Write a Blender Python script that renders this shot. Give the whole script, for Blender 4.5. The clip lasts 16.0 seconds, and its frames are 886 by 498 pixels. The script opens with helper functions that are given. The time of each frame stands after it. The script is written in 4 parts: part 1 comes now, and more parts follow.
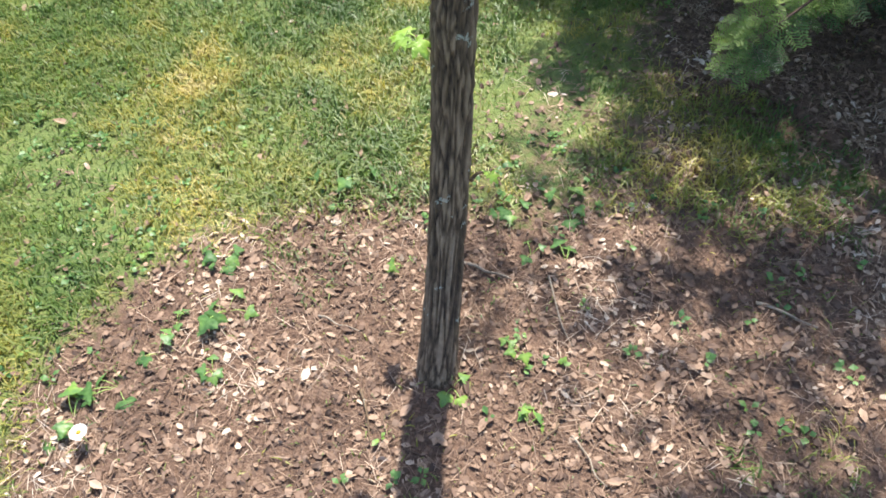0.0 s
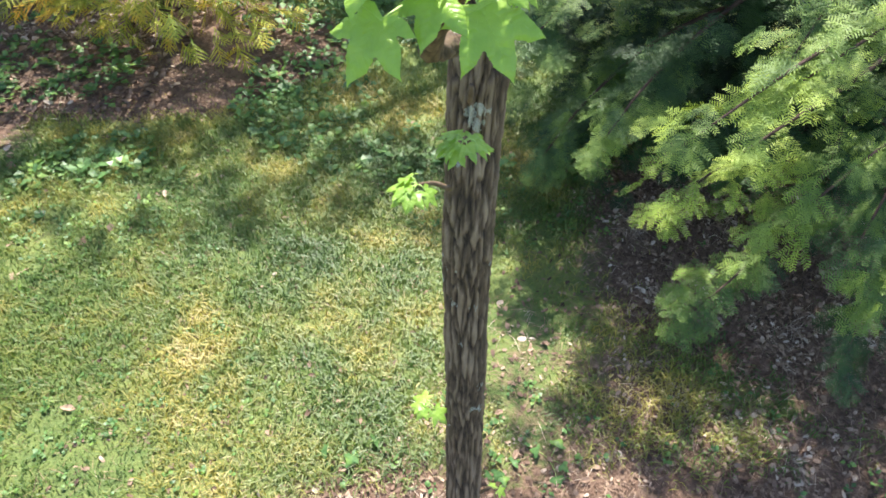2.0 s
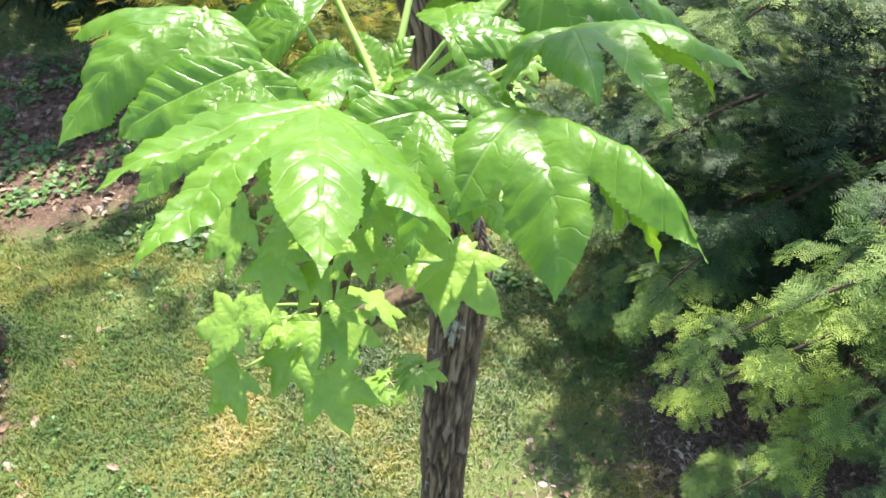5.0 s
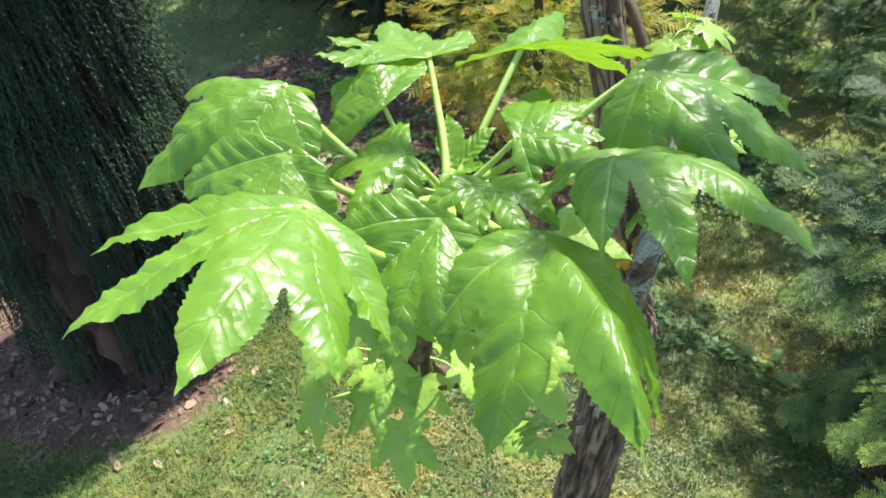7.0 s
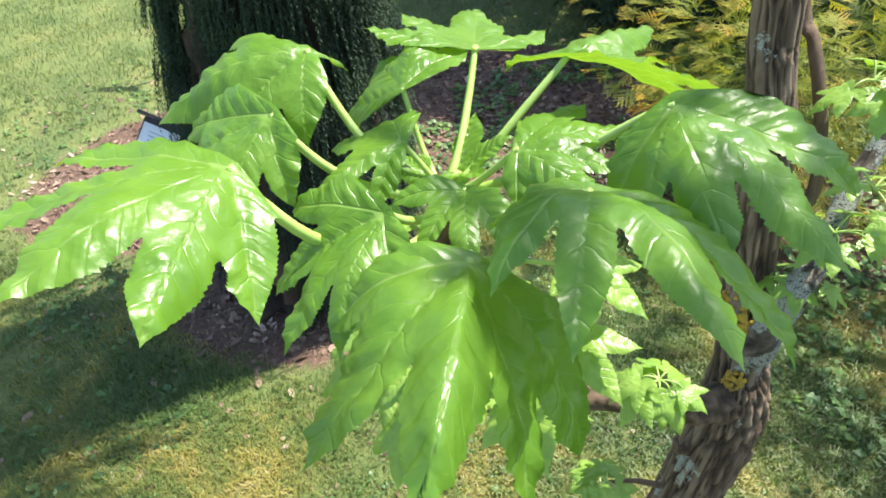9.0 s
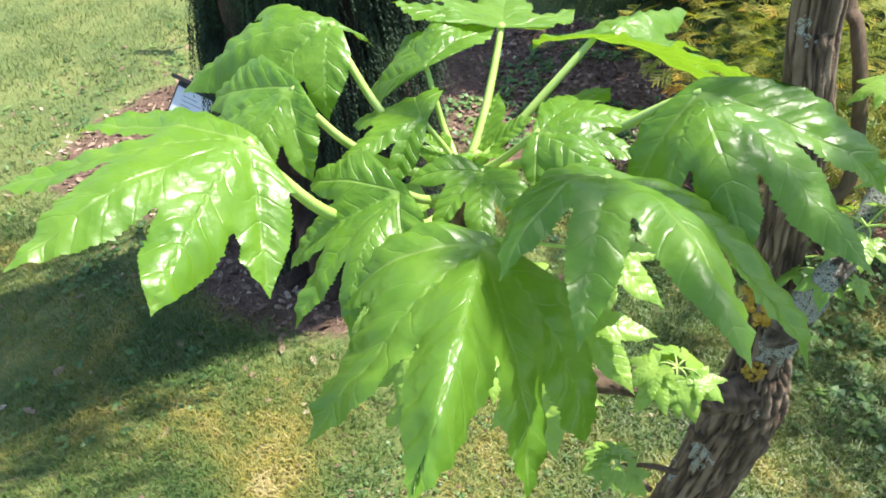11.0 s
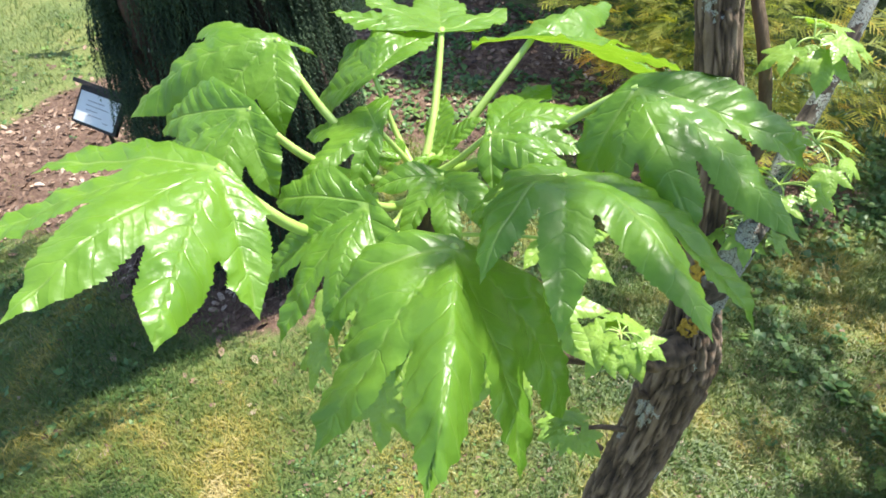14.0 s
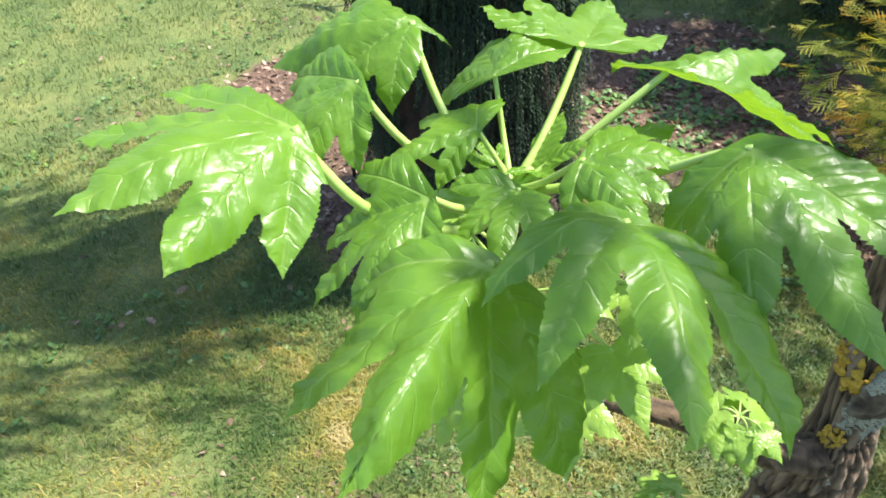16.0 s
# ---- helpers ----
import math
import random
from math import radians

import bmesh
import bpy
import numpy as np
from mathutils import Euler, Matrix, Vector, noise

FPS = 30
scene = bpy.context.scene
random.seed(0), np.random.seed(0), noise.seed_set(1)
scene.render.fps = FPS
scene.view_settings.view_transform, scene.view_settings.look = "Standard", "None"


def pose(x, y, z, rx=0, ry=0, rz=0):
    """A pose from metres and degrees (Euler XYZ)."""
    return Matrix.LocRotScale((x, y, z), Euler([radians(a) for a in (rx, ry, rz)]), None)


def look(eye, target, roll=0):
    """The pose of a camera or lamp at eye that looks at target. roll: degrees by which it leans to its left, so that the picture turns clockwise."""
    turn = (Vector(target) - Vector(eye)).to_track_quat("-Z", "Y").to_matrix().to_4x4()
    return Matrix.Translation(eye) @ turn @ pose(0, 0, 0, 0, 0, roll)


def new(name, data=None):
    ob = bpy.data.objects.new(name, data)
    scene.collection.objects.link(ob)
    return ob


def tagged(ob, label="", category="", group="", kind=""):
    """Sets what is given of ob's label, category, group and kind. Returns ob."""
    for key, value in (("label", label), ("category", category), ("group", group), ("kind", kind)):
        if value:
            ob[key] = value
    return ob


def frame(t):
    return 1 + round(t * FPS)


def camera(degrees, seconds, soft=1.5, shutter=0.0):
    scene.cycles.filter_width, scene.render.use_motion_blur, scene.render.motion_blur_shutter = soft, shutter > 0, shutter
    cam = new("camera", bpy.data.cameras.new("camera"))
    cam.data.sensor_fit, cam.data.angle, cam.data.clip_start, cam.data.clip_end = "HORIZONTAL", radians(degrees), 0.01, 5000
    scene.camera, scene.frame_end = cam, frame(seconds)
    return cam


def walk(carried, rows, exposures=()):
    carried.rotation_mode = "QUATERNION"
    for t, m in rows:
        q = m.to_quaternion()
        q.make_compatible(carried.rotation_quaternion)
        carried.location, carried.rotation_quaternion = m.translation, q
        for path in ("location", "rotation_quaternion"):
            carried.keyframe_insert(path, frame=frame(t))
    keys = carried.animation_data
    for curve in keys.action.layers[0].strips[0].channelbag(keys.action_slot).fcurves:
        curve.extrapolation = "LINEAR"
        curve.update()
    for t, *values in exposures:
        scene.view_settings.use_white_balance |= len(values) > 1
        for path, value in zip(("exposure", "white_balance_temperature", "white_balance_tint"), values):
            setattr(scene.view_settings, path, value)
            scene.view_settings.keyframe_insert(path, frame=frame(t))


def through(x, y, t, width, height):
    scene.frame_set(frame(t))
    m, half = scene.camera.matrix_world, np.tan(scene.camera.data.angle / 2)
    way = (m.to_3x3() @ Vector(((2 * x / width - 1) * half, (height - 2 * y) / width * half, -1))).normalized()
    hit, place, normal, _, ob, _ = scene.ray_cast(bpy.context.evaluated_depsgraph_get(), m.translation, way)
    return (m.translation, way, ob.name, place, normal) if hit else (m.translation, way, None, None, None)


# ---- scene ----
import functools
cam = camera(65.2, 16.0, soft=1.75)
PATH = [
    (0, (0.1480, 0.0700, 1.1050), (0.0070, 1.2880, -0.4750), -2.50),
    (0.5, (0.0970, 0.1180, 1.2080), (-0.0120, 1.3570, -0.3580), -2.30),
    (1, (0.0540, 0.1910, 1.3280), (-0.0490, 1.4330, -0.2360), -3.20),
    (1.5, (0.0190, 0.2560, 1.4590), (-0.0180, 1.5620, -0.0553), -2.00),
    (2, (0.0140, 0.3020, 1.5580), (0.0758, 1.6631, 0.0939), -0.50),
    (2.5, (0.0450, 0.3400, 1.6250), (0.1613, 1.7475, 0.2089), 0.20),
    (3, (0.0830, 0.3780, 1.6710), (0.1603, 1.8312, 0.2991), 0.20),
    (3.5, (0.0960, 0.3850, 1.6890), (0.0811, 1.8584, 0.3366), -0.70),
    (3.7, (0.1010, 0.3830, 1.6960), (0.0415, 1.8534, 0.3416), -1.20),
    (5.8, (0.2534, 0.4415, 1.7434), (-0.2985, 1.8411, 0.4261), -1.96),
    (6, (0.2641, 0.4484, 1.7460), (-0.3982, 1.8107, 0.4406), -2.93),
    (6.5, (0.2548, 0.4538, 1.7544), (-0.5721, 1.7419, 0.4681), -3.91),
    (7, (0.2610, 0.4716, 1.7490), (-0.6451, 1.7183, 0.4749), -5.56),
    (7.5, (0.2836, 0.5009, 1.7407), (-0.7352, 1.6782, 0.4858), -4.78),
    (8, (0.2975, 0.5244, 1.7344), (-0.8798, 1.5487, 0.4836), -5.25),
    (8.5, (0.3102, 0.5381, 1.7370), (-0.9693, 1.4532, 0.5022), -5.12),
    (9, (0.3167, 0.5482, 1.7328), (-0.9819, 1.4175, 0.4856), -4.01),
    (9.5, (0.3166, 0.5548, 1.7294), (-0.9806, 1.4039, 0.4655), -3.33),
    (10, (0.3132, 0.5580, 1.7281), (-0.9983, 1.3494, 0.4422), -3.52),
    (10.2, (0.3143, 0.5558, 1.7304), (-1.0049, 1.3370, 0.4453), -3.45),
    (12.3, (0.3219, 0.5506, 1.7374), (-0.9472, 1.3318, 0.4023), -3.47),
    (12.5, (0.3229, 0.5441, 1.7452), (-0.9477, 1.3495, 0.4278), -2.94),
    (13, (0.3099, 0.5316, 1.7503), (-0.9295, 1.3890, 0.4357), -3.03),
    (13.5, (0.3077, 0.5272, 1.7514), (-0.8654, 1.4405, 0.4138), -4.35),
    (14, (0.3129, 0.5384, 1.7504), (-0.8407, 1.4551, 0.3986), -3.71),
    (14.5, (0.3223, 0.5476, 1.7584), (-0.9071, 1.3598, 0.4056), -1.97),
    (15, (0.3306, 0.5720, 1.7507), (-0.9952, 1.2302, 0.4056), -2.25),
    (15.5, (0.3379, 0.5910, 1.7464), (-1.0545, 1.1070, 0.4061), -2.68),
    (16, (0.3325, 0.5875, 1.7451), (-1.0922, 1.0376, 0.4152), -1.93),
]
walk(cam, [(t, look(eye, target, roll)) for t, eye, target, roll in PATH],
     [(0.0, 1.14), (1.0, 1.16), (2.0, 1.38), (3.0, 1.52), (3.7, 1.55), (5.8, 1.15), (9.0, 1.07), (16.0, 1.03)])

# ---- world, sun, exposure ----
SUN_EL, SUN_AZ = radians(60), radians(4)          # azimuth from +y towards +x
sun_way = Vector((math.sin(SUN_AZ) * math.cos(SUN_EL), math.cos(SUN_AZ) * math.cos(SUN_EL), math.sin(SUN_EL)))
world = bpy.data.worlds.new("world")
scene.world = world
world.use_nodes = True
wn = world.node_tree
sky = wn.nodes.new("ShaderNodeTexSky")
sky.sky_type, sky.sun_disc, sky.sun_elevation, sky.sun_rotation = "NISHITA", False, SUN_EL, SUN_AZ
wn.links.new(sky.outputs[0], wn.nodes["Background"].inputs[0])
wn.nodes["Background"].inputs[1].default_value = 0.15
sun = new("sun", bpy.data.lights.new("sun", "SUN"))
sun.data.energy, sun.data.angle, sun.data.color = 5.0, radians(0.53), (1.0, 0.95, 0.86)
sun.matrix_world = look(sun_way * 30, (0, 0, 0))


# ---- materials ----
def material(name):
    m = bpy.data.materials.new(name)
    m.use_nodes = True
    t = m.node_tree
    return m, t, t.nodes["Principled BSDF"], t.nodes["Material Output"]


def node(t, kind, **values):
    n = t.nodes.new(kind)
    for key, value in values.items():
        if key.startswith("in_"):
            n.inputs[int(key[3:])].default_value = value
        else:
            setattr(n, key, value)
    return n


def ramp(t, source, stops):
    r = t.nodes.new("ShaderNodeValToRGB")
    e = r.color_ramp.elements
    while len(e) < len(stops):
        e.new(0.5)
    for el, (p, c) in zip(e, stops):
        el.position, el.color = p, (*c, 1)
    t.links.new(source, r.inputs[0])
    return r.outputs[0]


def noise_tex(t, scale, detail=4.0, rough=0.55, vector=None):
    n = node(t, "ShaderNodeTexNoise")
    n.inputs["Scale"].default_value, n.inputs["Detail"].default_value, n.inputs["Roughness"].default_value = scale, detail, rough
    if vector is None:
        vector = node(t, "ShaderNodeTexCoord").outputs["Object"]
    t.links.new(vector, n.inputs["Vector"])
    return n.outputs["Fac"]


def mix(t, fac, a, b, blend="MIX"):
    n = node(t, "ShaderNodeMix", data_type="RGBA", blend_type=blend)
    for sock, v in ((n.inputs[0], fac), (n.inputs[6], a), (n.inputs[7], b)):
        if hasattr(v, "is_output"):
            t.links.new(v, sock)
        elif isinstance(v, tuple):
            sock.default_value = (*v, 1)
        else:
            sock.default_value = v
    return n.outputs[2]


def calc(t, op, a, b=0.0, c=0.0):
    n = node(t, "ShaderNodeMath", operation=op)
    for sock, v in zip(n.inputs, (a, b, c)):
        if hasattr(v, "is_output"):
            t.links.new(v, sock)
        else:
            sock.default_value = v
    return n.outputs[0]


def bump(t, bsdf, height, strength, distance):
    b = node(t, "ShaderNodeBump")
    b.inputs["Strength"].default_value, b.inputs["Distance"].default_value = strength, distance
    t.links.new(height, b.inputs["Height"])
    t.links.new(b.outputs[0], bsdf.inputs["Normal"])


def attr(t, name):
    return node(t, "ShaderNodeAttribute", attribute_name=name).outputs["Fac"]


def foliage_material(name, stops, through, share=0.35, rough=0.45, patch=6.0, patchy=1.3):
    """Leaves and blades: the colour runs over the tone of each piece and over broad patches; part of the light passes through."""
    m, t, p, out = material(name)
    tone = attr(t, "tone")
    broad = noise_tex(t, patch, 2.0)
    small = noise_tex(t, patch * 5.3, 3.0)
    f = calc(t, "ADD", calc(t, "MULTIPLY", tone, 0.6), calc(t, "MULTIPLY", calc(t, "SUBTRACT", broad, 0.5), patchy))
    f = calc(t, "ADD", f, calc(t, "MULTIPLY", calc(t, "SUBTRACT", small, 0.5), 0.7))
    f = calc(t, "ADD", f, 0.17)
    col = ramp(t, f, stops)
    t.links.new(col, p.inputs["Base Color"])
    p.inputs["Roughness"].default_value = rough
    tr = node(t, "ShaderNodeBsdfTranslucent")
    t.links.new(mix(t, 1.0, col, through, "MULTIPLY"), tr.inputs[0])
    ms = node(t, "ShaderNodeMixShader", in_0=share)
    t.links.new(p.outputs[0], ms.inputs[1])
    t.links.new(tr.outputs[0], ms.inputs[2])
    t.links.new(ms.outputs[0], out.inputs[0])
    return m


def broadleaf_material(name, low, high, through, quilt=1.1):
    """Young palmate leaf: pale sunken veins from the leaf's own coordinates, puckered blade, soft gloss."""
    m, t, p, out = material(name)
    uv = node(t, "ShaderNodeUVMap", uv_map="blade")
    sep = node(t, "ShaderNodeSeparateXYZ")
    t.links.new(uv.outputs[0], sep.inputs[0])
    u, v = sep.outputs[0], calc(t, "ABSOLUTE", sep.outputs[1])
    fade = attr(t, "fade")
    rib = calc(t, "SUBTRACT", 1.0, calc(t, "SMOOTH_MIN", calc(t, "DIVIDE", v, 0.013), 1.0, 0.2))
    wig = calc(t, "MULTIPLY", noise_tex(t, 70, 2.0), 0.7)
    phase = calc(t, "FRACT", calc(t, "ADD", calc(t, "SUBTRACT", calc(t, "MULTIPLY", u, 8.5), calc(t, "MULTIPLY", v, 7.0)), wig))
    side = calc(t, "ABSOLUTE", calc(t, "SUBTRACT", phase, 0.5))
    line = calc(t, "SUBTRACT", 1.0, calc(t, "SMOOTH_MIN", calc(t, "DIVIDE", side, 0.06), 1.0, 0.2))
    vein = calc(t, "MAXIMUM", rib, calc(t, "MULTIPLY", calc(t, "MULTIPLY", line, 0.30), fade))
    n1 = noise_tex(t, 45, 5.0)
    n2 = noise_tex(t, 320, 3.0)
    n3 = noise_tex(t, 130, 2.0)
    col = ramp(t, calc(t, "ADD", calc(t, "MULTIPLY", n1, 0.8), calc(t, "MULTIPLY", attr(t, "tone"), 0.3)), [(0.25, low), (0.75, high)])
    col = mix(t, calc(t, "MULTIPLY", vein, 0.42), col, (0.42, 0.58, 0.18))
    t.links.new(col, p.inputs["Base Color"])
    t.links.new(calc(t, "ADD", calc(t, "MULTIPLY", n1, 0.20), 0.27), p.inputs["Roughness"])
    p.inputs["Specular IOR Level"].default_value = 0.65
    h = calc(t, "ADD", calc(t, "MULTIPLY", calc(t, "MULTIPLY", side, fade), quilt), calc(t, "MULTIPLY", vein, -0.7))
    h = calc(t, "ADD", h, calc(t, "MULTIPLY", n2, 0.30))
    h = calc(t, "ADD", h, calc(t, "MULTIPLY", n3, 0.8))
    h = calc(t, "ADD", h, calc(t, "MULTIPLY", n1, 0.9))
    bump(t, p, h, 0.6, 0.0013)
    tr = node(t, "ShaderNodeBsdfTranslucent")
    t.links.new(mix(t, 1.0, mix(t, 0.5, col, (0.5, 0.75, 0.2)), through, "MULTIPLY"), tr.inputs[0])
    ms = node(t, "ShaderNodeMixShader", in_0=0.34)
    t.links.new(p.outputs[0], ms.inputs[1])
    t.links.new(tr.outputs[0], ms.inputs[2])
    t.links.new(ms.outputs[0], out.inputs[0])
    return m


def bark_material(name, dark, mid, light, scale=60.0, lichen=0.0):
    m, t, p, out = material(name)
    co = node(t, "ShaderNodeTexCoord").outputs["Object"]
    st = node(t, "ShaderNodeMapping")
    st.inputs["Scale"].default_value = (1, 1, 0.22)
    t.links.new(co, st.inputs[0])
    n1 = noise_tex(t, scale, 6.0, 0.6, st.outputs[0])
    n2 = noise_tex(t, scale * 5, 4.0, 0.6, co)
    col = ramp(t, calc(t, "ADD", calc(t, "MULTIPLY", n1, 0.55), calc(t, "MULTIPLY", attr(t, "tone"), 0.6)), [(0.2, dark), (0.5, mid), (0.85, light)])
    col = mix(t, calc(t, "MULTIPLY", n2, 0.35), col, dark)
    if lichen:
        n3 = noise_tex(t, 22, 5.0, 0.6, co)
        spot = calc(t, "MULTIPLY", calc(t, "GREATER_THAN", n3, 1.0 - lichen), calc(t, "GREATER_THAN", n2, 0.45))
        col = mix(t, calc(t, "MULTIPLY", spot, 0.7), col, (0.42, 0.45, 0.40))
    t.links.new(col, p.inputs["Base Color"])
    p.inputs["Roughness"].default_value = 0.9
    bump(t, p, calc(t, "ADD", n1, calc(t, "MULTIPLY", n2, 0.5)), 0.7, 0.004)
    return m


def plain_material(name, a, b, scale, rough=0.7, relief=0.3, depth=0.001, metal=0.0):
    m, t, p, out = material(name)
    n1 = noise_tex(t, scale, 5.0)
    t.links.new(ramp(t, n1, [(0.3, a), (0.7, b)]), p.inputs["Base Color"])
    p.inputs["Roughness"].default_value, p.inputs["Metallic"].default_value = rough, metal
    bump(t, p, n1, relief, depth)
    return m


def ground_material():
    m, t, p, out = material("soil_and_moss")
    co = node(t, "ShaderNodeTexCoord").outputs["Object"]
    litter = attr(t, "litter")
    moss = noise_tex(t, 2.6, 5.0, 0.6, co)
    fine = noise_tex(t, 38, 6.0, 0.65, co)
    grain = noise_tex(t, 210, 4.0, 0.7, co)
    green = ramp(t, calc(t, "ADD", calc(t, "MULTIPLY", moss, 0.7), calc(t, "MULTIPLY", fine, 0.4)),
                 [(0.38, (0.070, 0.120, 0.036)), (0.55, (0.150, 0.195, 0.055)), (0.74, (0.25, 0.26, 0.085))])
    brown = ramp(t, calc(t, "ADD", calc(t, "MULTIPLY", fine, 0.6), calc(t, "MULTIPLY", grain, 0.5)),
                 [(0.35, (0.045, 0.026, 0.018)), (0.55, (0.148, 0.088, 0.060)), (0.75, (0.31, 0.212, 0.150))])
    edge = calc(t, "ADD", litter, calc(t, "MULTIPLY", calc(t, "SUBTRACT", fine, 0.5), 0.9))
    f = node(t, "ShaderNodeMapRange", in_1=0.35, in_2=0.65)
    t.links.new(edge, f.inputs[0])
    t.links.new(mix(t, f.outputs[0], green, brown), p.inputs["Base Color"])
    p.inputs["Roughness"].default_value = 0.95
    bump(t, p, calc(t, "ADD", fine, calc(t, "MULTIPLY", grain, 0.5)), 0.9, 0.012)
    return m


GROUND = ground_material()
LEAF = broadleaf_material("young_leaf", (0.074, 0.192, 0.017), (0.165, 0.318, 0.032), (0.90, 1.0, 0.20))
LEAF_SMALL = broadleaf_material("small_young_leaf", (0.155, 0.32, 0.038), (0.33, 0.50, 0.085), (0.95, 1.0, 0.34), 0.5)
STALK = plain_material("leaf_stalk_green", (0.30, 0.46, 0.09), (0.42, 0.56, 0.16), 90, 0.4, 0.2)
BARK = bark_material("furrowed_bark", (0.030, 0.019, 0.012), (0.165, 0.112, 0.072), (0.40, 0.295, 0.205), 110, 0.36)
TWIG_BARK = bark_material("twig_bark", (0.030, 0.020, 0.013), (0.130, 0.085, 0.050), (0.27, 0.19, 0.12), 160, 0.34)
LICHEN_BARK = bark_material("lichened_bark", (0.025, 0.018, 0.014), (0.13, 0.10, 0.078), (0.34, 0.30, 0.25), 110, 0.50)
DARK_BARK = bark_material("stringy_bark", (0.016, 0.011, 0.009), (0.060, 0.036, 0.028), (0.16, 0.095, 0.07), 26, 0.30)
LICHEN = plain_material("orange_lichen", (0.33, 0.20, 0.02), (0.55, 0.36, 0.05), 240, 0.9, 0.8, 0.002)
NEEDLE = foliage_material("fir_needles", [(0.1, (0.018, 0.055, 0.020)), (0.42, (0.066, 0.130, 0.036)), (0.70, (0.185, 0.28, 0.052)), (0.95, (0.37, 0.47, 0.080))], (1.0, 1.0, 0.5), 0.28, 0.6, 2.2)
GOLD = foliage_material("golden_sprays", [(0.05, (0.08, 0.13, 0.03)), (0.40, (0.30, 0.38, 0.06)), (0.70, (0.58, 0.56, 0.10)), (0.98, (0.78, 0.46, 0.08))], (1.0, 0.97, 0.5), 0.55, 0.6, 5.0)
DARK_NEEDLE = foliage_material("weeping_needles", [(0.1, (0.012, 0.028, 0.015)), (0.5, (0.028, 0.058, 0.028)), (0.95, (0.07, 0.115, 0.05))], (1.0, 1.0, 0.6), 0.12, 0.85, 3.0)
GRASS = foliage_material("lawn_grass", [(0.08, (0.072, 0.140, 0.036)), (0.38, (0.150, 0.230, 0.060)), (0.60, (0.285, 0.300, 0.080)), (0.78, (0.46, 0.39, 0.10)), (0.98, (0.62, 0.52, 0.27))], (1.0, 1.0, 0.5), 0.42, 0.45, 2.6, 2.1)
LITTER = foliage_material("wood_litter", [(0.05, (0.060, 0.036, 0.026)), (0.4, (0.190, 0.118, 0.082)), (0.7, (0.39, 0.268, 0.188)), (0.95, (0.68, 0.57, 0.46))], (1.0, 0.8, 0.6), 0.08, 0.8, 4.0)
STRAW = foliage_material("dry_straw", [(0.1, (0.20, 0.145, 0.07)), (0.5, (0.36, 0.28, 0.14)), (0.95, (0.60, 0.51, 0.32))], (1.0, 0.9, 0.6), 0.3, 0.6, 2.3, 1.5)
FAR_GRASS = foliage_material("far_lawn_grass", [(0.1, (0.13, 0.20, 0.07)), (0.45, (0.20, 0.255, 0.092)), (0.75, (0.29, 0.315, 0.13)), (0.97, (0.44, 0.42, 0.21))], (1.0, 1.0, 0.5), 0.42, 0.5, 1.6, 1.3)
HERB = foliage_material("seedling_leaves", [(0.1, (0.06, 0.14, 0.045)), (0.5, (0.12, 0.24, 0.07)), (0.95, (0.25, 0.38, 0.07))], (0.9, 1.0, 0.4), 0.3, 0.45, 20.0)
PETAL = plain_material("white_petal", (0.78, 0.78, 0.74), (0.84, 0.84, 0.80), 300, 0.6)
SIGN_WOOD = plain_material("dark_sign_wood", (0.020, 0.015, 0.012), (0.05, 0.038, 0.030), 60, 0.6)
SIGN_PLATE = plain_material("pale_label_plate", (0.76, 0.78, 0.80), (0.82, 0.84, 0.86), 40, 0.75, 0.05)
INK = plain_material("grey_ink", (0.30, 0.30, 0.31), (0.36, 0.36, 0.37), 90, 0.6)
STEEL = plain_material("dark_steel", (0.03, 0.03, 0.03), (0.06, 0.055, 0.05), 80, 0.5, 0.2, 0.001, 0.6)


# ---- building helpers ----
from mathutils import geometry


def link_mesh(name, verts, faces, mat, parent=None, tones=None, smooth=False, label=""):
    me = bpy.data.meshes.new(name)
    me.from_pydata(verts, [], faces)
    me.materials.append(mat)
    if tones is not None:
        me.attributes.new("tone", "FLOAT", "POINT").data.foreach_set("value", np.asarray(tones, np.float32))
    if smooth:
        me.polygons.foreach_set("use_smooth", [True] * len(me.polygons))
    me.update()
    ob = new(name, me)
    ob.parent = parent
    if label:
        ob["label"] = label
    return ob


def tris_mesh(name, points, tones, mat, parent=None, label=""):
    """points: (n, 3, 3) triangles, tones: one a triangle."""
    n = len(points)
    me = bpy.data.meshes.new(name)
    me.vertices.add(3 * n), me.loops.add(3 * n), me.polygons.add(n)
    me.vertices.foreach_set("co", np.asarray(points, np.float32).ravel())
    me.loops.foreach_set("vertex_index", np.arange(3 * n, dtype=np.int32))
    me.polygons.foreach_set("loop_start", np.arange(0, 3 * n, 3, dtype=np.int32))
    me.attributes.new("tone", "FLOAT", "POINT").data.foreach_set("value", np.repeat(np.asarray(tones, np.float32), 3))
    me.materials.append(mat)
    me.update(calc_edges=True)
    ob = new(name, me)
    ob.parent = parent
    if label:
        ob["label"] = label
    return ob


def thing(name, label, category, at=(0, 0, 0), group="", kind=""):
    ob = new(name)
    ob.location = at
    ob.empty_display_size = 0.05
    bpy.context.view_layer.update()
    return tagged(ob, label, category, group, kind)


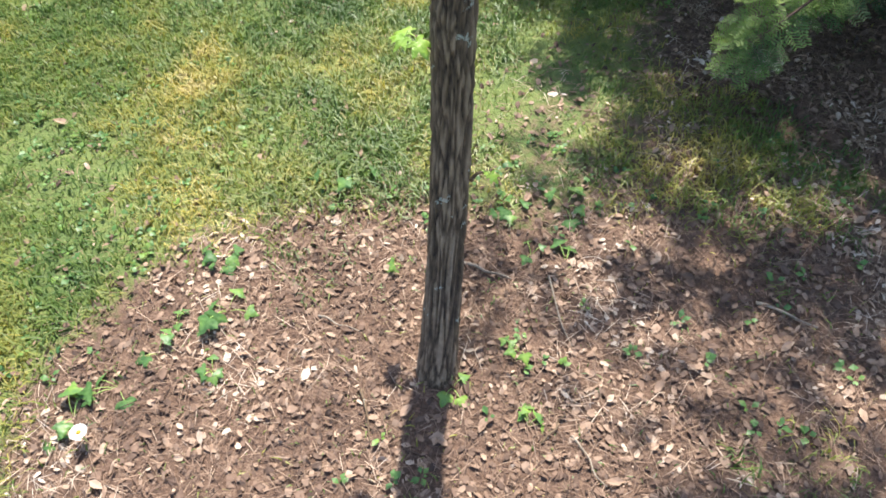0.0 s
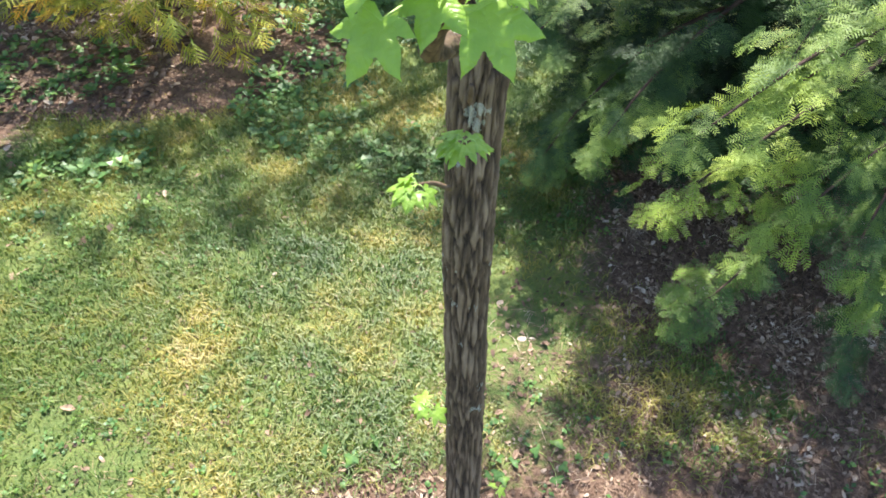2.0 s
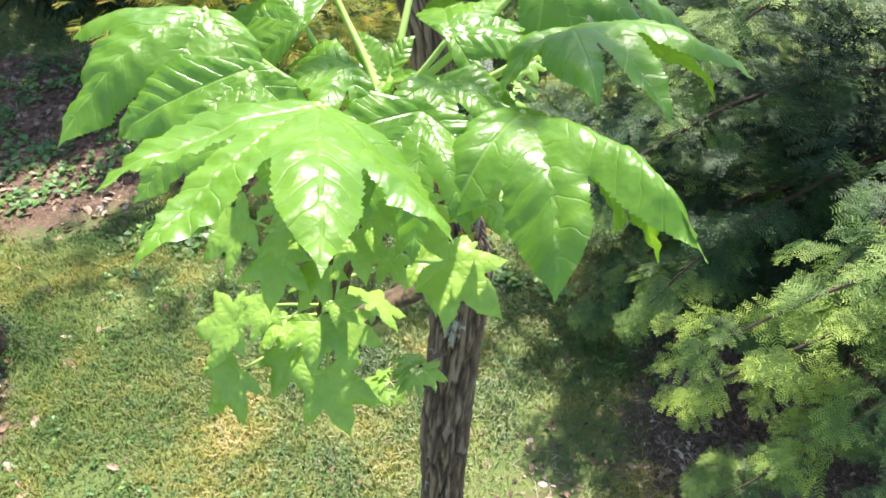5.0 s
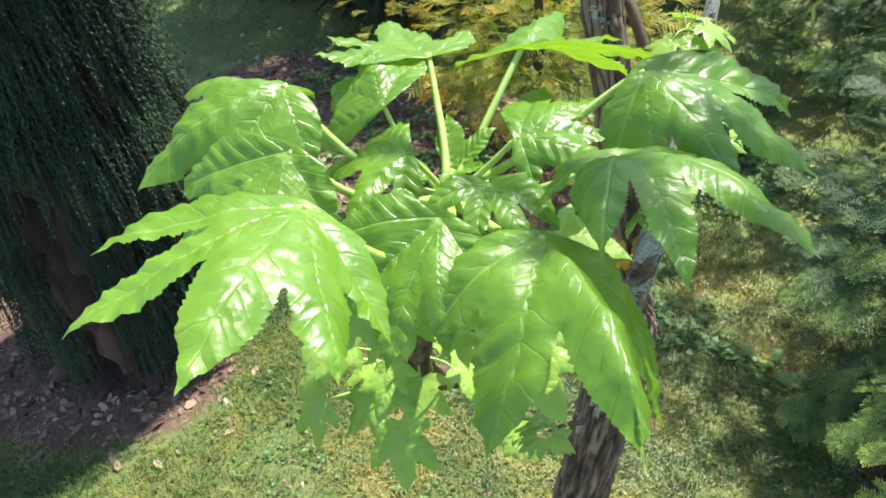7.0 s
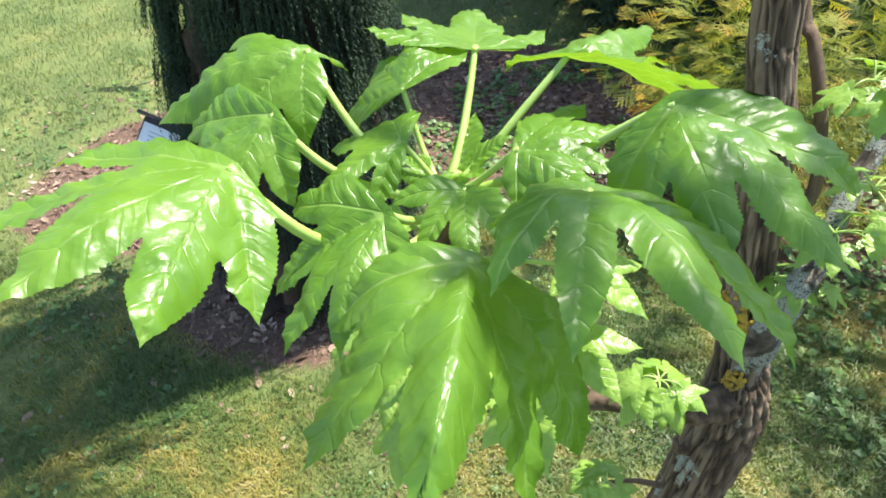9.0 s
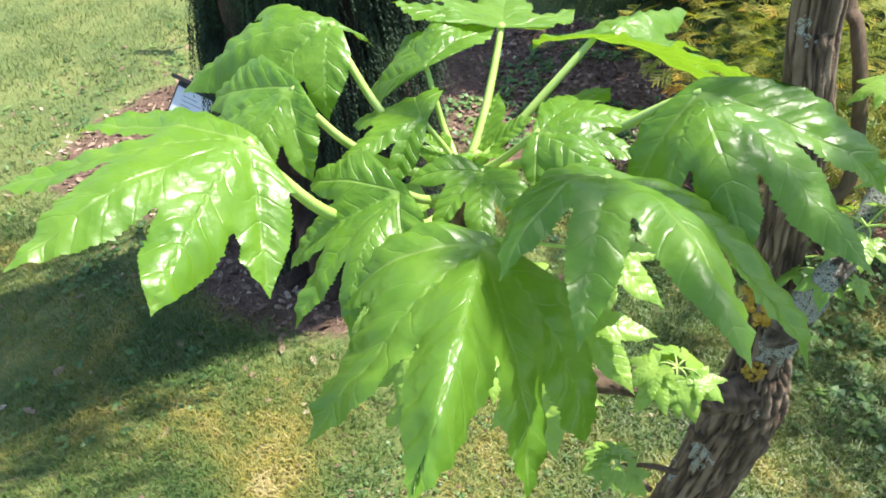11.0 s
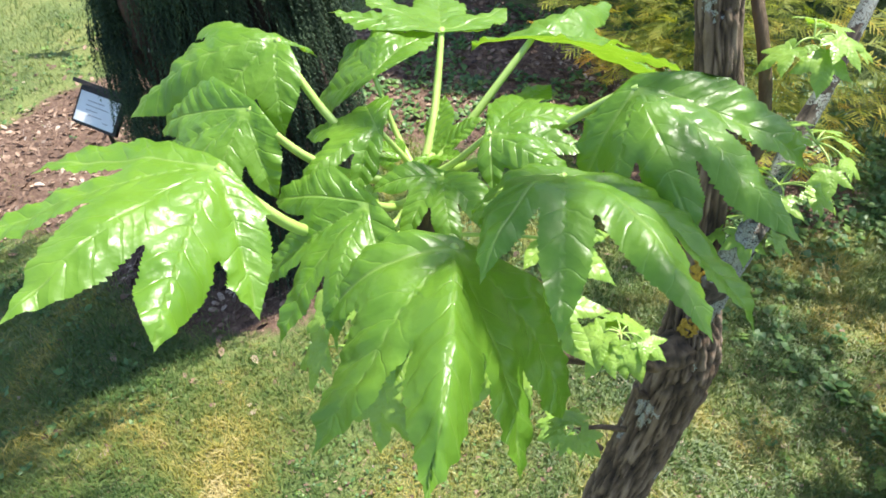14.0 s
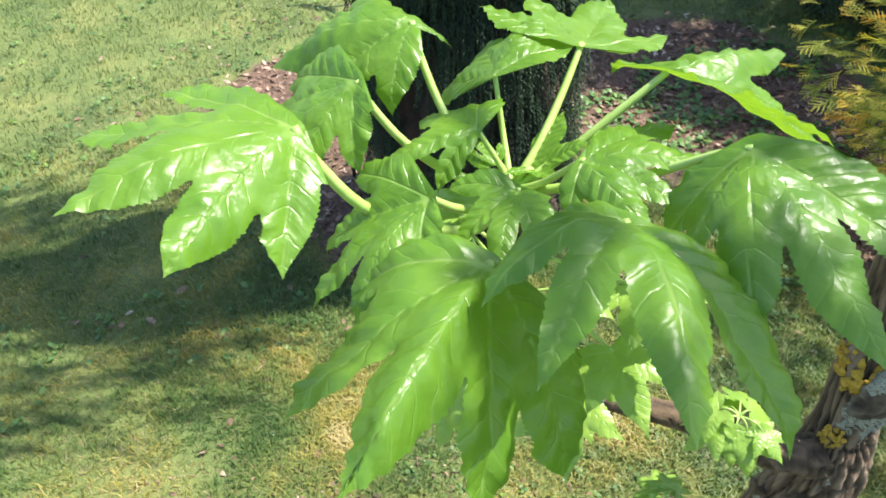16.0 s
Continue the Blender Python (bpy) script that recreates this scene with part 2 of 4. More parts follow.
def glide(points, n):
    """Catmull-Rom through rows of numbers, n steps a span."""
    p = np.asarray(points, float)
    p = np.vstack([2 * p[0] - p[1], p, 2 * p[-1] - p[-2]])
    out = []
    for i in range(1, len(p) - 2):
        for k in range(n):
            s = k / n
            out.append(0.5 * (2 * p[i] + (p[i + 1] - p[i - 1]) * s + (2 * p[i - 1] - 5 * p[i] + 4 * p[i + 1] - p[i + 2]) * s * s
                              + (3 * p[i] - p[i - 1] - 3 * p[i + 1] + p[i + 2]) * s ** 3))
    out.append(p[-2])
    return np.array(out)


def tube(name, rows, mat, parent, sides=10, steps=6, rough=0.0, fine=30.0, furrow=0, label="", seed=0.0, plates=0.0):
    """A limb through rows of x, y, z, radius, in the parent's space; furrow: number of bark ridges round it."""
    g = glide(rows, steps)
    c, rad = g[:, :3], np.maximum(g[:, 3], 1e-4)
    t = np.gradient(c, axis=0)
    t /= np.linalg.norm(t, axis=1)[:, None]
    a = np.cross(t[0], (0.3, 0.9, 0.2))
    verts, tones = [], []
    for k in range(len(c)):
        a = a - t[k] * np.dot(a, t[k])
        a /= np.linalg.norm(a)
        b = np.cross(t[k], a)
        for i in range(sides):
            w = 2 * math.pi * i / sides
            d = math.cos(w) * a + math.sin(w) * b
            r, tone = rad[k], 0.5
            if plates:
                q = Vector(d * rad[k] * plates) + Vector((0, 0, (c[k][2] + seed) * plates * 0.13))
                q += 0.55 * Vector((noise.noise(q * 1.3), noise.noise(q * 1.3 + Vector((9, 0, 0))), noise.noise(q * 1.3 + Vector((0, 9, 0))))) + 0.22 * Vector((noise.noise(q * 4.0), noise.noise(q * 4.1), 0))
                near = noise.voronoi(q)[0]
                crack = max(0.0, 1 - (near[1] - near[0]) / 0.30)
                lump = noise.noise(q * 2.7)
                each = noise.noise(noise.voronoi(q)[1][0] * 3.1)
                r *= 1 + rough * (0.30 - 0.9 * crack ** 1.5 + 0.45 * lump + 0.25 * each)
                tone = 0.62 - 0.70 * crack + 0.22 * lump + 0.14 * each
            elif furrow:
                q = Vector((math.cos(w) * furrow * 0.32, math.sin(w) * furrow * 0.32, (c[k][2] + seed) * fine))
                f = noise.noise(q) * 0.75 + noise.noise(q * 2.3) * 0.4
                rough_ = noise.noise(q * 5.1)
                ridge = 1 - min(1, abs(f) * 2.3)
                plate = noise.noise(Vector((w * 1.3, c[k][2] * 22 + seed, 5)))
                r *= 1 + rough * (0.35 - ridge) + 0.06 * plate
                r *= 1 + 0.10 * rough * rough_
                tone = 0.66 - 0.85 * ridge + 0.25 * plate + 0.2 * rough_
            elif rough:
                f = noise.noise(Vector(c[k] * fine) + Vector(d * 1.5))
                r, tone = r * (1 + rough * f), 0.5 + 0.4 * f
            verts.append(c[k] + d * r)
            tones.append(tone)
    faces = [(k * sides + i, k * sides + (i + 1) % sides, (k + 1) * sides + (i + 1) % sides, (k + 1) * sides + i)
             for k in range(len(c) - 1) for i in range(sides)]
    faces += [tuple(range(sides))[::-1], tuple(range((len(c) - 1) * sides, len(c) * sides))]
    return link_mesh(name, [tuple(v) for v in verts], faces, mat, parent, tones, True, label)


def turned(v, axle, angle):
    """v turned about a unit axle."""
    return v * math.cos(angle) + np.cross(axle, v) * math.sin(angle) + axle * np.dot(axle, v) * (1 - math.cos(angle))


def palmate(name, base, tips, mat, parent, fine=1.0, sinus=0.58, pucker=1.0, tone=0.5, arch=0.08, seed=0, toothed=1.0, plump=0.30, full=0.0):
    """A palmate leaf from the foot of its blade and the tips of its lobes, counter-clockwise from above. Each lobe has an arched rib;
    the blade is spanned between the ribs, quilted between the side veins, with a finely toothed edge."""
    rng = random.Random(seed)
    base = np.array(base, float)
    chord = [np.array(t, float) - base for t in tips]
    reach = [float(np.linalg.norm(c)) for c in chord]
    last, big = len(chord) - 1, max(reach)
    unit = [c / r for c, r in zip(chord, reach)]
    face = sum(np.cross(p, q) for p, q in zip(unit, unit[1:]))
    face /= np.linalg.norm(face)
    if face[2] < -0.2:
        face = -face
    step = [math.acos(max(-1.0, min(1.0, float(p @ q)))) for p, q in zip(unit, unit[1:])]
    ang = [sum(step[:i]) for i in range(last + 1)]
    cuts = [(ang[0] - radians(34), reach[0] * 0.45)]
    for i in range(last):
        deep = sinus[i] if isinstance(sinus, (list, tuple)) else sinus * rng.uniform(0.94, 1.06)
        cuts.append(((ang[i] * reach[i + 1] + ang[i + 1] * reach[i]) / (reach[i] + reach[i + 1]), deep * min(reach[i], reach[i + 1])))
    cuts.append((ang[-1] + radians(34), reach[-1] * 0.45))
    steps = max(9, int(36 * fine))
    back = (ang[0] + ang[-1]) / 2 + math.pi
    edge = [(0.05 * big * math.cos(back), 0.05 * big * math.sin(back))]
    for i in range(last + 1):
        swell = rng.uniform(0.94, 1.10)
        for sign, (ca, cr) in ((-1, cuts[i]), (1, cuts[i + 1])):
            half = abs(ca - ang[i])
            u0, v0 = cr * math.cos(half), cr * math.sin(half)
            v0 = min(v0, plump * reach[i])
            for k in (range(0, steps) if sign < 0 else range(steps, 0, -1)):
                q = k / steps
                u = u0 + (reach[i] - u0) * q
                at = (0, 0.04, 0.15, 0.30, 0.44, 0.58, 0.70, 0.80, 0.88, 0.94, 1)
                slim = float(np.interp(q, at, (1, 0.92, 0.92 * swell, 0.90 * swell, 0.78 * swell, 0.58 * swell, 0.37 * swell, 0.20 * swell, 0.09, 0.04, 0)))
                broad = float(np.interp(q, at, (1, 0.95, 1.0, 1.02 * swell, 0.95 * swell, 0.80 * swell, 0.61 * swell, 0.42 * swell, 0.23, 0.10, 0)))
                v = v0 * (slim + (broad - slim) * full)
                if k:
                    v = min(v, (0.97 - (0.38 - 0.16 * full) * min(1, 3 * q)) * u * math.tan(min(half, 1.4)), plump * reach[i])
                tooth = toothed * 0.0125 * big * (1.0 if k % 2 else -0.35) * min(1, 4 * q) * (1 - 0.75 * q) * (1 < k < steps - 1) * rng.uniform(0.5, 1.2)
                v += min(tooth, 0.3 * v)
                u -= tooth * 0.7
                edge.append((u * math.cos(ang[i]) - sign * v * math.sin(ang[i]), u * math.sin(ang[i]) + sign * v * math.cos(ang[i])))
    edge.append((cuts[-1][1] * math.cos(cuts[-1][0]), cuts[-1][1] * math.sin(cuts[-1][0])))
    pts = [Vector(p) for p in edge]
    ne, d = len(pts), big / (34 * max(fine, 0.4))
    rows = int(1.2 * big / d) + 1
    ex, ey = np.array([p.x for p in pts]), np.array([p.y for p in pts])
    for a in range(-rows, rows + 1):
        for b in range(-rows, rows + 1):
            p = Vector(((a + 0.5 * (b % 2)) * d, b * d * 0.87))
            if p.length < 1.02 * big and np.min((ex - p.x) ** 2 + (ey - p.y) ** 2) > (0.45 * d) ** 2:
                pts.append(p)
    co, _, tri, _, _, _ = geometry.delaunay_2d_cdt(pts, [], [list(range(ne))], 1, 1e-7)
    used = sorted({k for t in tri for k in t})
    slot = {k: q for q, k in enumerate(used)}
    bows = [arch * rng.uniform(0.75, 1.25) for _ in chord]

    def rib(i, rho):
        q = min(rho / reach[i], 1.1)
        v = unit[i] + face * bows[i] * 4 * (1 - q) - face * 0.5 * max(0.0, q - 0.75) ** 2
        return v / np.linalg.norm(v)
    verts, lift, uvs, fade = [], [], [], []
    wob = rng.uniform(0, 50)
    mid = (ang[0] + ang[-1]) / 2
    for k in used:
        x, y = co[k]
        rho, th = math.hypot(x, y), math.atan2(y, x)
        while th < mid - math.pi:
            th += 2 * math.pi
        while th > mid + math.pi:
            th -= 2 * math.pi
        i = min(range(last + 1), key=lambda q: abs(ang[q] - th))
        if th <= ang[0]:
            way = turned(rib(0, rho), face, th - ang[0])
        elif th >= ang[-1]:
            way = turned(rib(last, rho), face, th - ang[-1])
        else:
            j = max(q for q in range(last) if ang[q] <= th)
            f = (th - ang[j]) / (ang[j + 1] - ang[j])
            way = rib(j, rho) * (1 - f) + rib(j + 1, rho) * f
            way /= np.linalg.norm(way)
        along, off = rho * math.cos(th - ang[i]), abs(rho * math.sin(th - ang[i]))
        free = min(1.0, max(0.0, (rho / reach[i] - 0.50) / 0.25))
        gap = min([abs(th - c) for c, _ in cuts[1:-1]] or [1.0])
        inner = min(1.0, gap / 0.15)
        fade.append(max(inner, free))
        z = -free * 1.3 * off * off / big
        z += pucker * big * (0.050 * noise.noise(Vector((x / big * 2.2 + wob, y / big * 2.2, 0))) + 0.028 * noise.noise(Vector((x / big * 6 + wob, y / big * 6, 4)))) * min(1.0, 0.3 + rho / big)
        z += pucker * 0.06 * off * math.sin(along / big * 14 + wob + 2 * i) * free
        cell = along / big * 8.5 - off / big * 7.0 + 0.7 * noise.noise(Vector((x * 60, y * 60, wob)))
        out = min(1.0, off / (0.06 * big))
        z += pucker * big * (0.011 * (1 - math.exp(-(off / (0.035 * big)) ** 2)) + 0.0085 * math.sin(cell * 6.283) * out * fade[-1])
        z += pucker * big * 0.009 * noise.noise(Vector((x / big * 20 + wob, y / big * 22, 8))) * out
        verts.append(base + way * rho)
        lift.append(z)
        uvs.append((along / big, off / big))
    faces = [tuple(slot[k] for k in t) for t in tri]
    (x0, y0), (x1, y1), (x2, y2) = (co[k] for k in tri[0])
    if (x1 - x0) * (y2 - y0) - (x2 - x0) * (y1 - y0) < 0:
        faces = [t[::-1] for t in faces]
    verts, idx = np.array(verts), np.array(faces)
    fn = np.cross(verts[idx[:, 1]] - verts[idx[:, 0]], verts[idx[:, 2]] - verts[idx[:, 0]])
    vn = np.zeros_like(verts)
    for c in range(3):
        np.add.at(vn, idx[:, c], fn)
    vn /= np.linalg.norm(vn, axis=1)[:, None] + 1e-12
    verts = verts + vn * np.array(lift)[:, None]
    ob = link_mesh(name, [tuple(v) for v in verts], faces, mat, parent, [tone] * len(verts), True)
    ob.data.attributes.new("fade", "FLOAT", "POINT").data.foreach_set("value", np.array(fade, np.float32))
    layer = ob.data.uv_layers.new(name="blade")
    loop = np.zeros(len(ob.data.loops), np.int32)
    ob.data.loops.foreach_get("vertex_index", loop)
    layer.data.foreach_set("uv", np.array(uvs, np.float32)[loop].ravel())
    return ob


def lobed(normal, ahead, lobes):
    """Tips, from the foot of the blade, of lobes given as degrees to the left of ahead, reach, and drop of the tip below the blade's plane."""
    n = Vector(normal).normalized()
    f = (Vector(ahead) - n * Vector(ahead).dot(n)).normalized()
    left = n.cross(f)
    return [f * r * math.cos(radians(a)) + left * r * math.sin(radians(a)) - n * drop for a, r, drop in sorted(lobes)]


def stalk(rows, parent, mat=STALK, name="leaf_stalk"):
    return tube(name, rows, mat, parent, 7, 5)


def needle_frond(rng, length=0.13, shoots=9, needle=0.011, droop=0.25, fan=0.5, broad=0.0):
    """A flat spray: an axis along x with side shoots, each lined with needles. Triangles (n, 3, 3) and their place along the spray (0 to 1)."""
    tri, along = [], []

    def shoot(o, d, ln, at):
        side = np.cross((0, 0, 1.0), d)
        side /= np.linalg.norm(side)
        count = max(3, int(ln / (needle * (0.33 if broad else 0.36))))
        tri.append([o - side * 0.0008, o + side * 0.0008, o + d * ln])
        along.append(at)
        for k in range(count):
            s = (k + 0.5) / count
            c = o + d * ln * s - np.array((0, 0, 1)) * droop * (ln * s) ** 2 * 3
            nl = needle * (1.05 - 0.55 * s) * rng.uniform(0.85, 1.15)
            for g in (-1, 1):
                tip = c + side * g * nl * 0.86 + d * nl * 0.55 + np.array((0, 0, rng.uniform(-0.2, 0.35) * nl))
                if broad:
                    m0, m1 = c + (tip - c) * 0.72 - d * broad, c + (tip - c) * 0.72 + d * broad
                    tri.extend(([c - d * broad * 0.7, c + d * broad * 0.7, m1], [c - d * broad * 0.7, m1, m0], [m0, m1, tip]))
                    along.extend([at * 0.7 + 0.3 * s] * 3)
                else:
                    tri.append([c - d * 0.0021, c + d * 0.0021, tip])
                    along.append(at * 0.7 + 0.3 * s)

    x = np.array((1.0, 0, 0))
    shoot(np.zeros(3), x, length, 0.6)
    for k in range(shoots):
        s = 0.12 + 0.8 * k / shoots
        g = 1 if k % 2 else -1
        a = fan + rng.uniform(-0.15, 0.15)
        shoot(x * length * s, np.array((math.cos(a), g * math.sin(a), rng.uniform(-0.12, 0.12))), length * (1 - s) * rng.uniform(0.55, 0.8) + 0.012, s)
    return np.array(tri), np.array(along)


def hang_frond(rng, length=0.16, needle=0.012):
    """A hanging shoot along x, with needles all round."""
    tri, along = [], []
    count = int(length / 0.0048)
    tri.append([(0, -0.0009, 0), (0, 0.0009, 0), (length, 0, 0)])
    along.append(0.3)
    for k in range(count):
        s = k / count
        w = k * 2.4
        c = np.array((length * s, 0, 0))
        d = np.array((0.75, math.cos(w) * 0.7, math.sin(w) * 0.7)) * needle * (1.1 - 0.5 * s)
        q = np.array((0, -math.sin(w), math.cos(w))) * 0.0018
        tri.append([c - q, c + q, c + d])
        along.append(s)
    return np.array(tri), np.array(along)


def scatter(templates, places, ways, ups, sizes, tones, spread=0.45):
    """Copies of spray templates: x of each along its way. Returns triangles and tones."""
    out, tone = [], []
    for k in range(len(places)):
        tri, along = templates[k % len(templates)]
        x = ways[k] / np.linalg.norm(ways[k])
        y = np.cross(ups[k], x)
        y /= np.linalg.norm(y) + 1e-9
        z = np.cross(x, y)
        out.append(tri @ (np.stack((x, y, z)) * sizes[k]) + places[k])
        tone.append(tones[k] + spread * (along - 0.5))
    return np.concatenate(out), np.clip(np.concatenate(tone), 0, 1)


# ---- ground ----
def litter_at(x, y):
    """1 where bark mulch and dry litter lie, 0 on the lawn."""
    return litter_cell(round(x * 50), round(y * 50))


@functools.lru_cache(maxsize=None)
def litter_cell(i, j):
    x, y = i / 50, j / 50

    def spot(cx, cy, rx, ry):
        return 1.0 - ((x - cx) / rx) ** 2 - ((y - cy) / ry) ** 2
    d = max(spot(-0.02, 0.50, 0.64, 0.57), spot(1.35, 1.70, 0.85, 0.70), spot(-1.80, 1.18, 0.57, 0.47), spot(-2.81, 1.18, 0.68, 0.78), spot(-1.16, 2.96, 0.96, 0.50),
            0.30 * spot(0.75, 0.75, 0.75, 0.7), 0.8 * spot(-2.22, 2.77, 0.91, 0.82))
    w = 0.25 * noise.noise(Vector((x * 3, y * 3, 7))) + 0.15 * noise.noise(Vector((x * 9, y * 9, 3)))
    return min(1.0, max(0.0, 0.5 + 1.6 * (d - 0.05) + w))


def height_at(x, y):
    return 0.020 * noise.noise(Vector((x * 1.1, y * 1.1, 0))) + 0.008 * noise.noise(Vector((x * 6, y * 6, 2)))


def axis(fine0, fine1, step, far):
    a = list(np.arange(fine0, fine1 + 1e-6, step))
    d = step
    while a[-1] < far:
        d *= 1.35
        a.append(a[-1] + d)
    d = step
    while a[0] > -far:
        d *= 1.35
        a.insert(0, a[0] - d)
    return a


gx, gy = axis(-4.6, 1.8, 0.035, 400), axis(-0.9, 3.6, 0.035, 400)
gv = [(x, y, height_at(x, y)) for y in gy for x in gx]
gf = [(j * len(gx) + i, j * len(gx) + i + 1, (j + 1) * len(gx) + i + 1, (j + 1) * len(gx) + i) for j in range(len(gy) - 1) for i in range(len(gx) - 1)]
ground = link_mesh("ground", gv, gf, GROUND, smooth=True)
ground.data.attributes.new("litter", "FLOAT", "POINT").data.foreach_set("value", [litter_at(x, y) if abs(x) < 12 and abs(y) < 12 else 0.0 for x, y, z in gv])
tagged(ground, "mossy lawn soil with patches of brown bark mulch", "ground", kind="structure")

rng = np.random.default_rng(5)


def blades(name, x0, x1, y0, y1, per, height, width, label, mat=GRASS, thin=0.05, flat=1.0):
    n = int((x1 - x0) * (y1 - y0) * per)
    xs, ys = rng.uniform(x0, x1, n), rng.uniform(y0, y1, n)
    clump = np.array([0.62 + 0.9 * noise.noise(Vector((x * 2.2, y * 2.2, 11))) + 0.5 * noise.noise(Vector((x * 9, y * 9, 4))) - 1.15 * litter_at(x, y) for x, y in zip(xs, ys)])
    rim = np.minimum(np.minimum(xs - x0, x1 - xs), np.minimum(ys - y0, y1 - ys))
    keep = rng.random(n) < np.clip(clump + 0.30, thin, 1) * np.clip(rim / 0.45, 0.03, 1)
    xs, ys, clump = xs[keep], ys[keep], clump[keep]
    n = len(xs)
    zs = np.array([height_at(x, y) for x, y in zip(xs, ys)]) - 0.003
    h = height * rng.uniform(0.35, 1.2, n) * np.clip(0.65 + 0.5 * clump, 0.4, 1.2)
    a, lean = rng.uniform(0, 2 * math.pi, n), rng.uniform(0.3, 1.6, n) * flat
    o = np.stack((xs, ys, zs), 1)
    side = np.stack((-np.sin(a), np.cos(a), 0 * a), 1) * (width * rng.uniform(0.6, 1.3, n))[:, None]
    way = np.stack((np.cos(a), np.sin(a), 0 * a), 1)
    mid = o + way * (h * lean * 0.35)[:, None] + np.array((0, 0, 1)) * (h * 0.62 / flat ** 2)[:, None]
    tip = o + way * (h * lean)[:, None] + np.array((0, 0, 1)) * (h * np.maximum(1.05 - 0.42 * lean, 0.15))[:, None]
    pts = np.concatenate((np.stack((o - side, o + side, mid + side * 0.7), 1), np.stack((o - side, mid + side * 0.7, mid - side * 0.7), 1), np.stack((mid - side * 0.7, mid + side * 0.7, tip), 1)))
    tone = np.clip(rng.normal(0.45, 0.15, n), 0, 1)
    return tagged(tris_mesh(name, pts, np.tile(tone, 3), mat), label, "grass", kind="stuff")


blades("near_lawn_grass", -2.0, 1.5, 0.0, 3.0, 14000, 0.040, 0.0017, "short mossy lawn grass in dappled sun")
blades("lawn_grass", -3.0, 1.8, -1.0, 3.0, 9000, 0.036, 0.0018, "short sunlit lawn grass with moss and dry stems")
blades("lawn_straw", -3.4, 1.5, -0.5, 2.7, 2300, 0.034, 0.0012, "pale dry straw and moss stems lying in the lawn", STRAW, 0.5, 1.7)
blades("far_lawn_grass", -9.4, -2.2, -3.9, 6.4, 2600, 0.042, 0.0026, "bright lawn grass beyond the conifer", FAR_GRASS)
blades("back_lawn_grass", -3.0, 3.4, 2.3, 6.4, 1500, 0.05, 0.0028, "shaded grass under the shrubs")


def weeds(name, x0, x1, y0, y1, per, size, label, shy=0.92):
    """Small flat broad leaves in loose rosettes."""
    n = int((x1 - x0) * (y1 - y0) * per)
    tri, tone = [], []
    for x, y in zip(rng.uniform(x0, x1, n), rng.uniform(y0, y1, n)):
        if rng.random() < litter_at(x, y) * shy or noise.noise(Vector((x * 1.7, y * 1.7, 31))) < -0.05:
            continue
        c = np.array((x, y, height_at(x, y) + 0.008))
        tn = float(np.clip(rng.normal(0.5, 0.25), 0, 1))
        for k in range(rng.integers(3, 7)):
            w, ln = rng.uniform(0, 6.28), size * rng.uniform(0.6, 1.4)
            d, q = np.array((math.cos(w), math.sin(w), rng.uniform(0.0, 0.7))), np.array((-math.sin(w), math.cos(w), rng.normal(0, 0.3)))
            a, m, e = c + d * ln * 0.2, c + d * ln * 0.6, c + d * ln - np.array((0, 0, 0.15 * ln))
            tri += [(a, m - q * ln * 0.28, m + q * ln * 0.28), (m + q * ln * 0.28, m - q * ln * 0.28, e)]
            tone += [tn, tn]
    return tagged(tris_mesh(name, np.array(tri), np.array(tone), HERB), label, "weeds", kind="stuff")


weeds("lawn_weeds", -1.9, 1.1, 0.4, 2.7, 450, 0.016, "small broad-leaved weeds in the lawn")
weeds("shrub_undergrowth", -2.6, 0.6, 2.1, 3.9, 420, 0.040, "leafy green undergrowth round the golden shrub", 0.25)
weeds("far_lawn_weeds", -4.5, -1.2, -0.8, 3.0, 90, 0.028, "broad-leaved weeds in the shaded lawn")


def chips(name, x0, x1, y0, y1, per, size, label):
    n = int((x1 - x0) * (y1 - y0) * per)
    xs, ys = rng.uniform(x0, x1, n), rng.uniform(y0, y1, n)
    keep = np.array([rng.random() < litter_at(x, y) ** 1.5 + 0.07 for x, y in zip(xs, ys)])
    xs, ys = xs[keep], ys[keep]
    n = len(xs)
    o = np.stack((xs, ys, [height_at(x, y) + 0.004 for x, y in zip(xs, ys)]), 1)
    thin = rng.random(n) < 0.55
    ln = size * np.where(thin, rng.uniform(1.5, 6.0, n), rng.uniform(0.4, 1.7, n) ** 1.3)
    wd = np.where(thin, 0.0013, ln * rng.uniform(0.35, 0.8, n))
    a, tilt = rng.uniform(0, 2 * math.pi, n), rng.normal(0, 0.35, n)
    way = np.stack((np.cos(a) * np.cos(tilt), np.sin(a) * np.cos(tilt), np.sin(tilt)), 1) * ln[:, None] / 2
    roll = rng.normal(0, 0.5, n)
    side = np.stack((-np.sin(a) * np.cos(roll), np.cos(a) * np.cos(roll), np.sin(roll)), 1) * wd[:, None] / 2
    up = np.array((0, 0, 1.0)) * (0.25 * np.minimum(ln, 0.02) * rng.uniform(-0.3, 1, n))[:, None]
    a0, a1, b0, b1, m0, m1 = o - way - side * 0.7, o - way + side * 0.7, o + way - side * 0.5, o + way + side * 0.5, o - side + up, o + side + up
    pts = np.concatenate((np.stack((a0, m0, a1), 1), np.stack((a1, m0, m1), 1), np.stack((m0, b0, m1), 1), np.stack((m1, b0, b1), 1)))
    tone = np.clip(rng.normal(0.50, 0.30, n), 0, 1)
    return tagged(tris_mesh(name, pts, np.tile(tone, 4), LITTER), label, "mulch", kind="stuff")


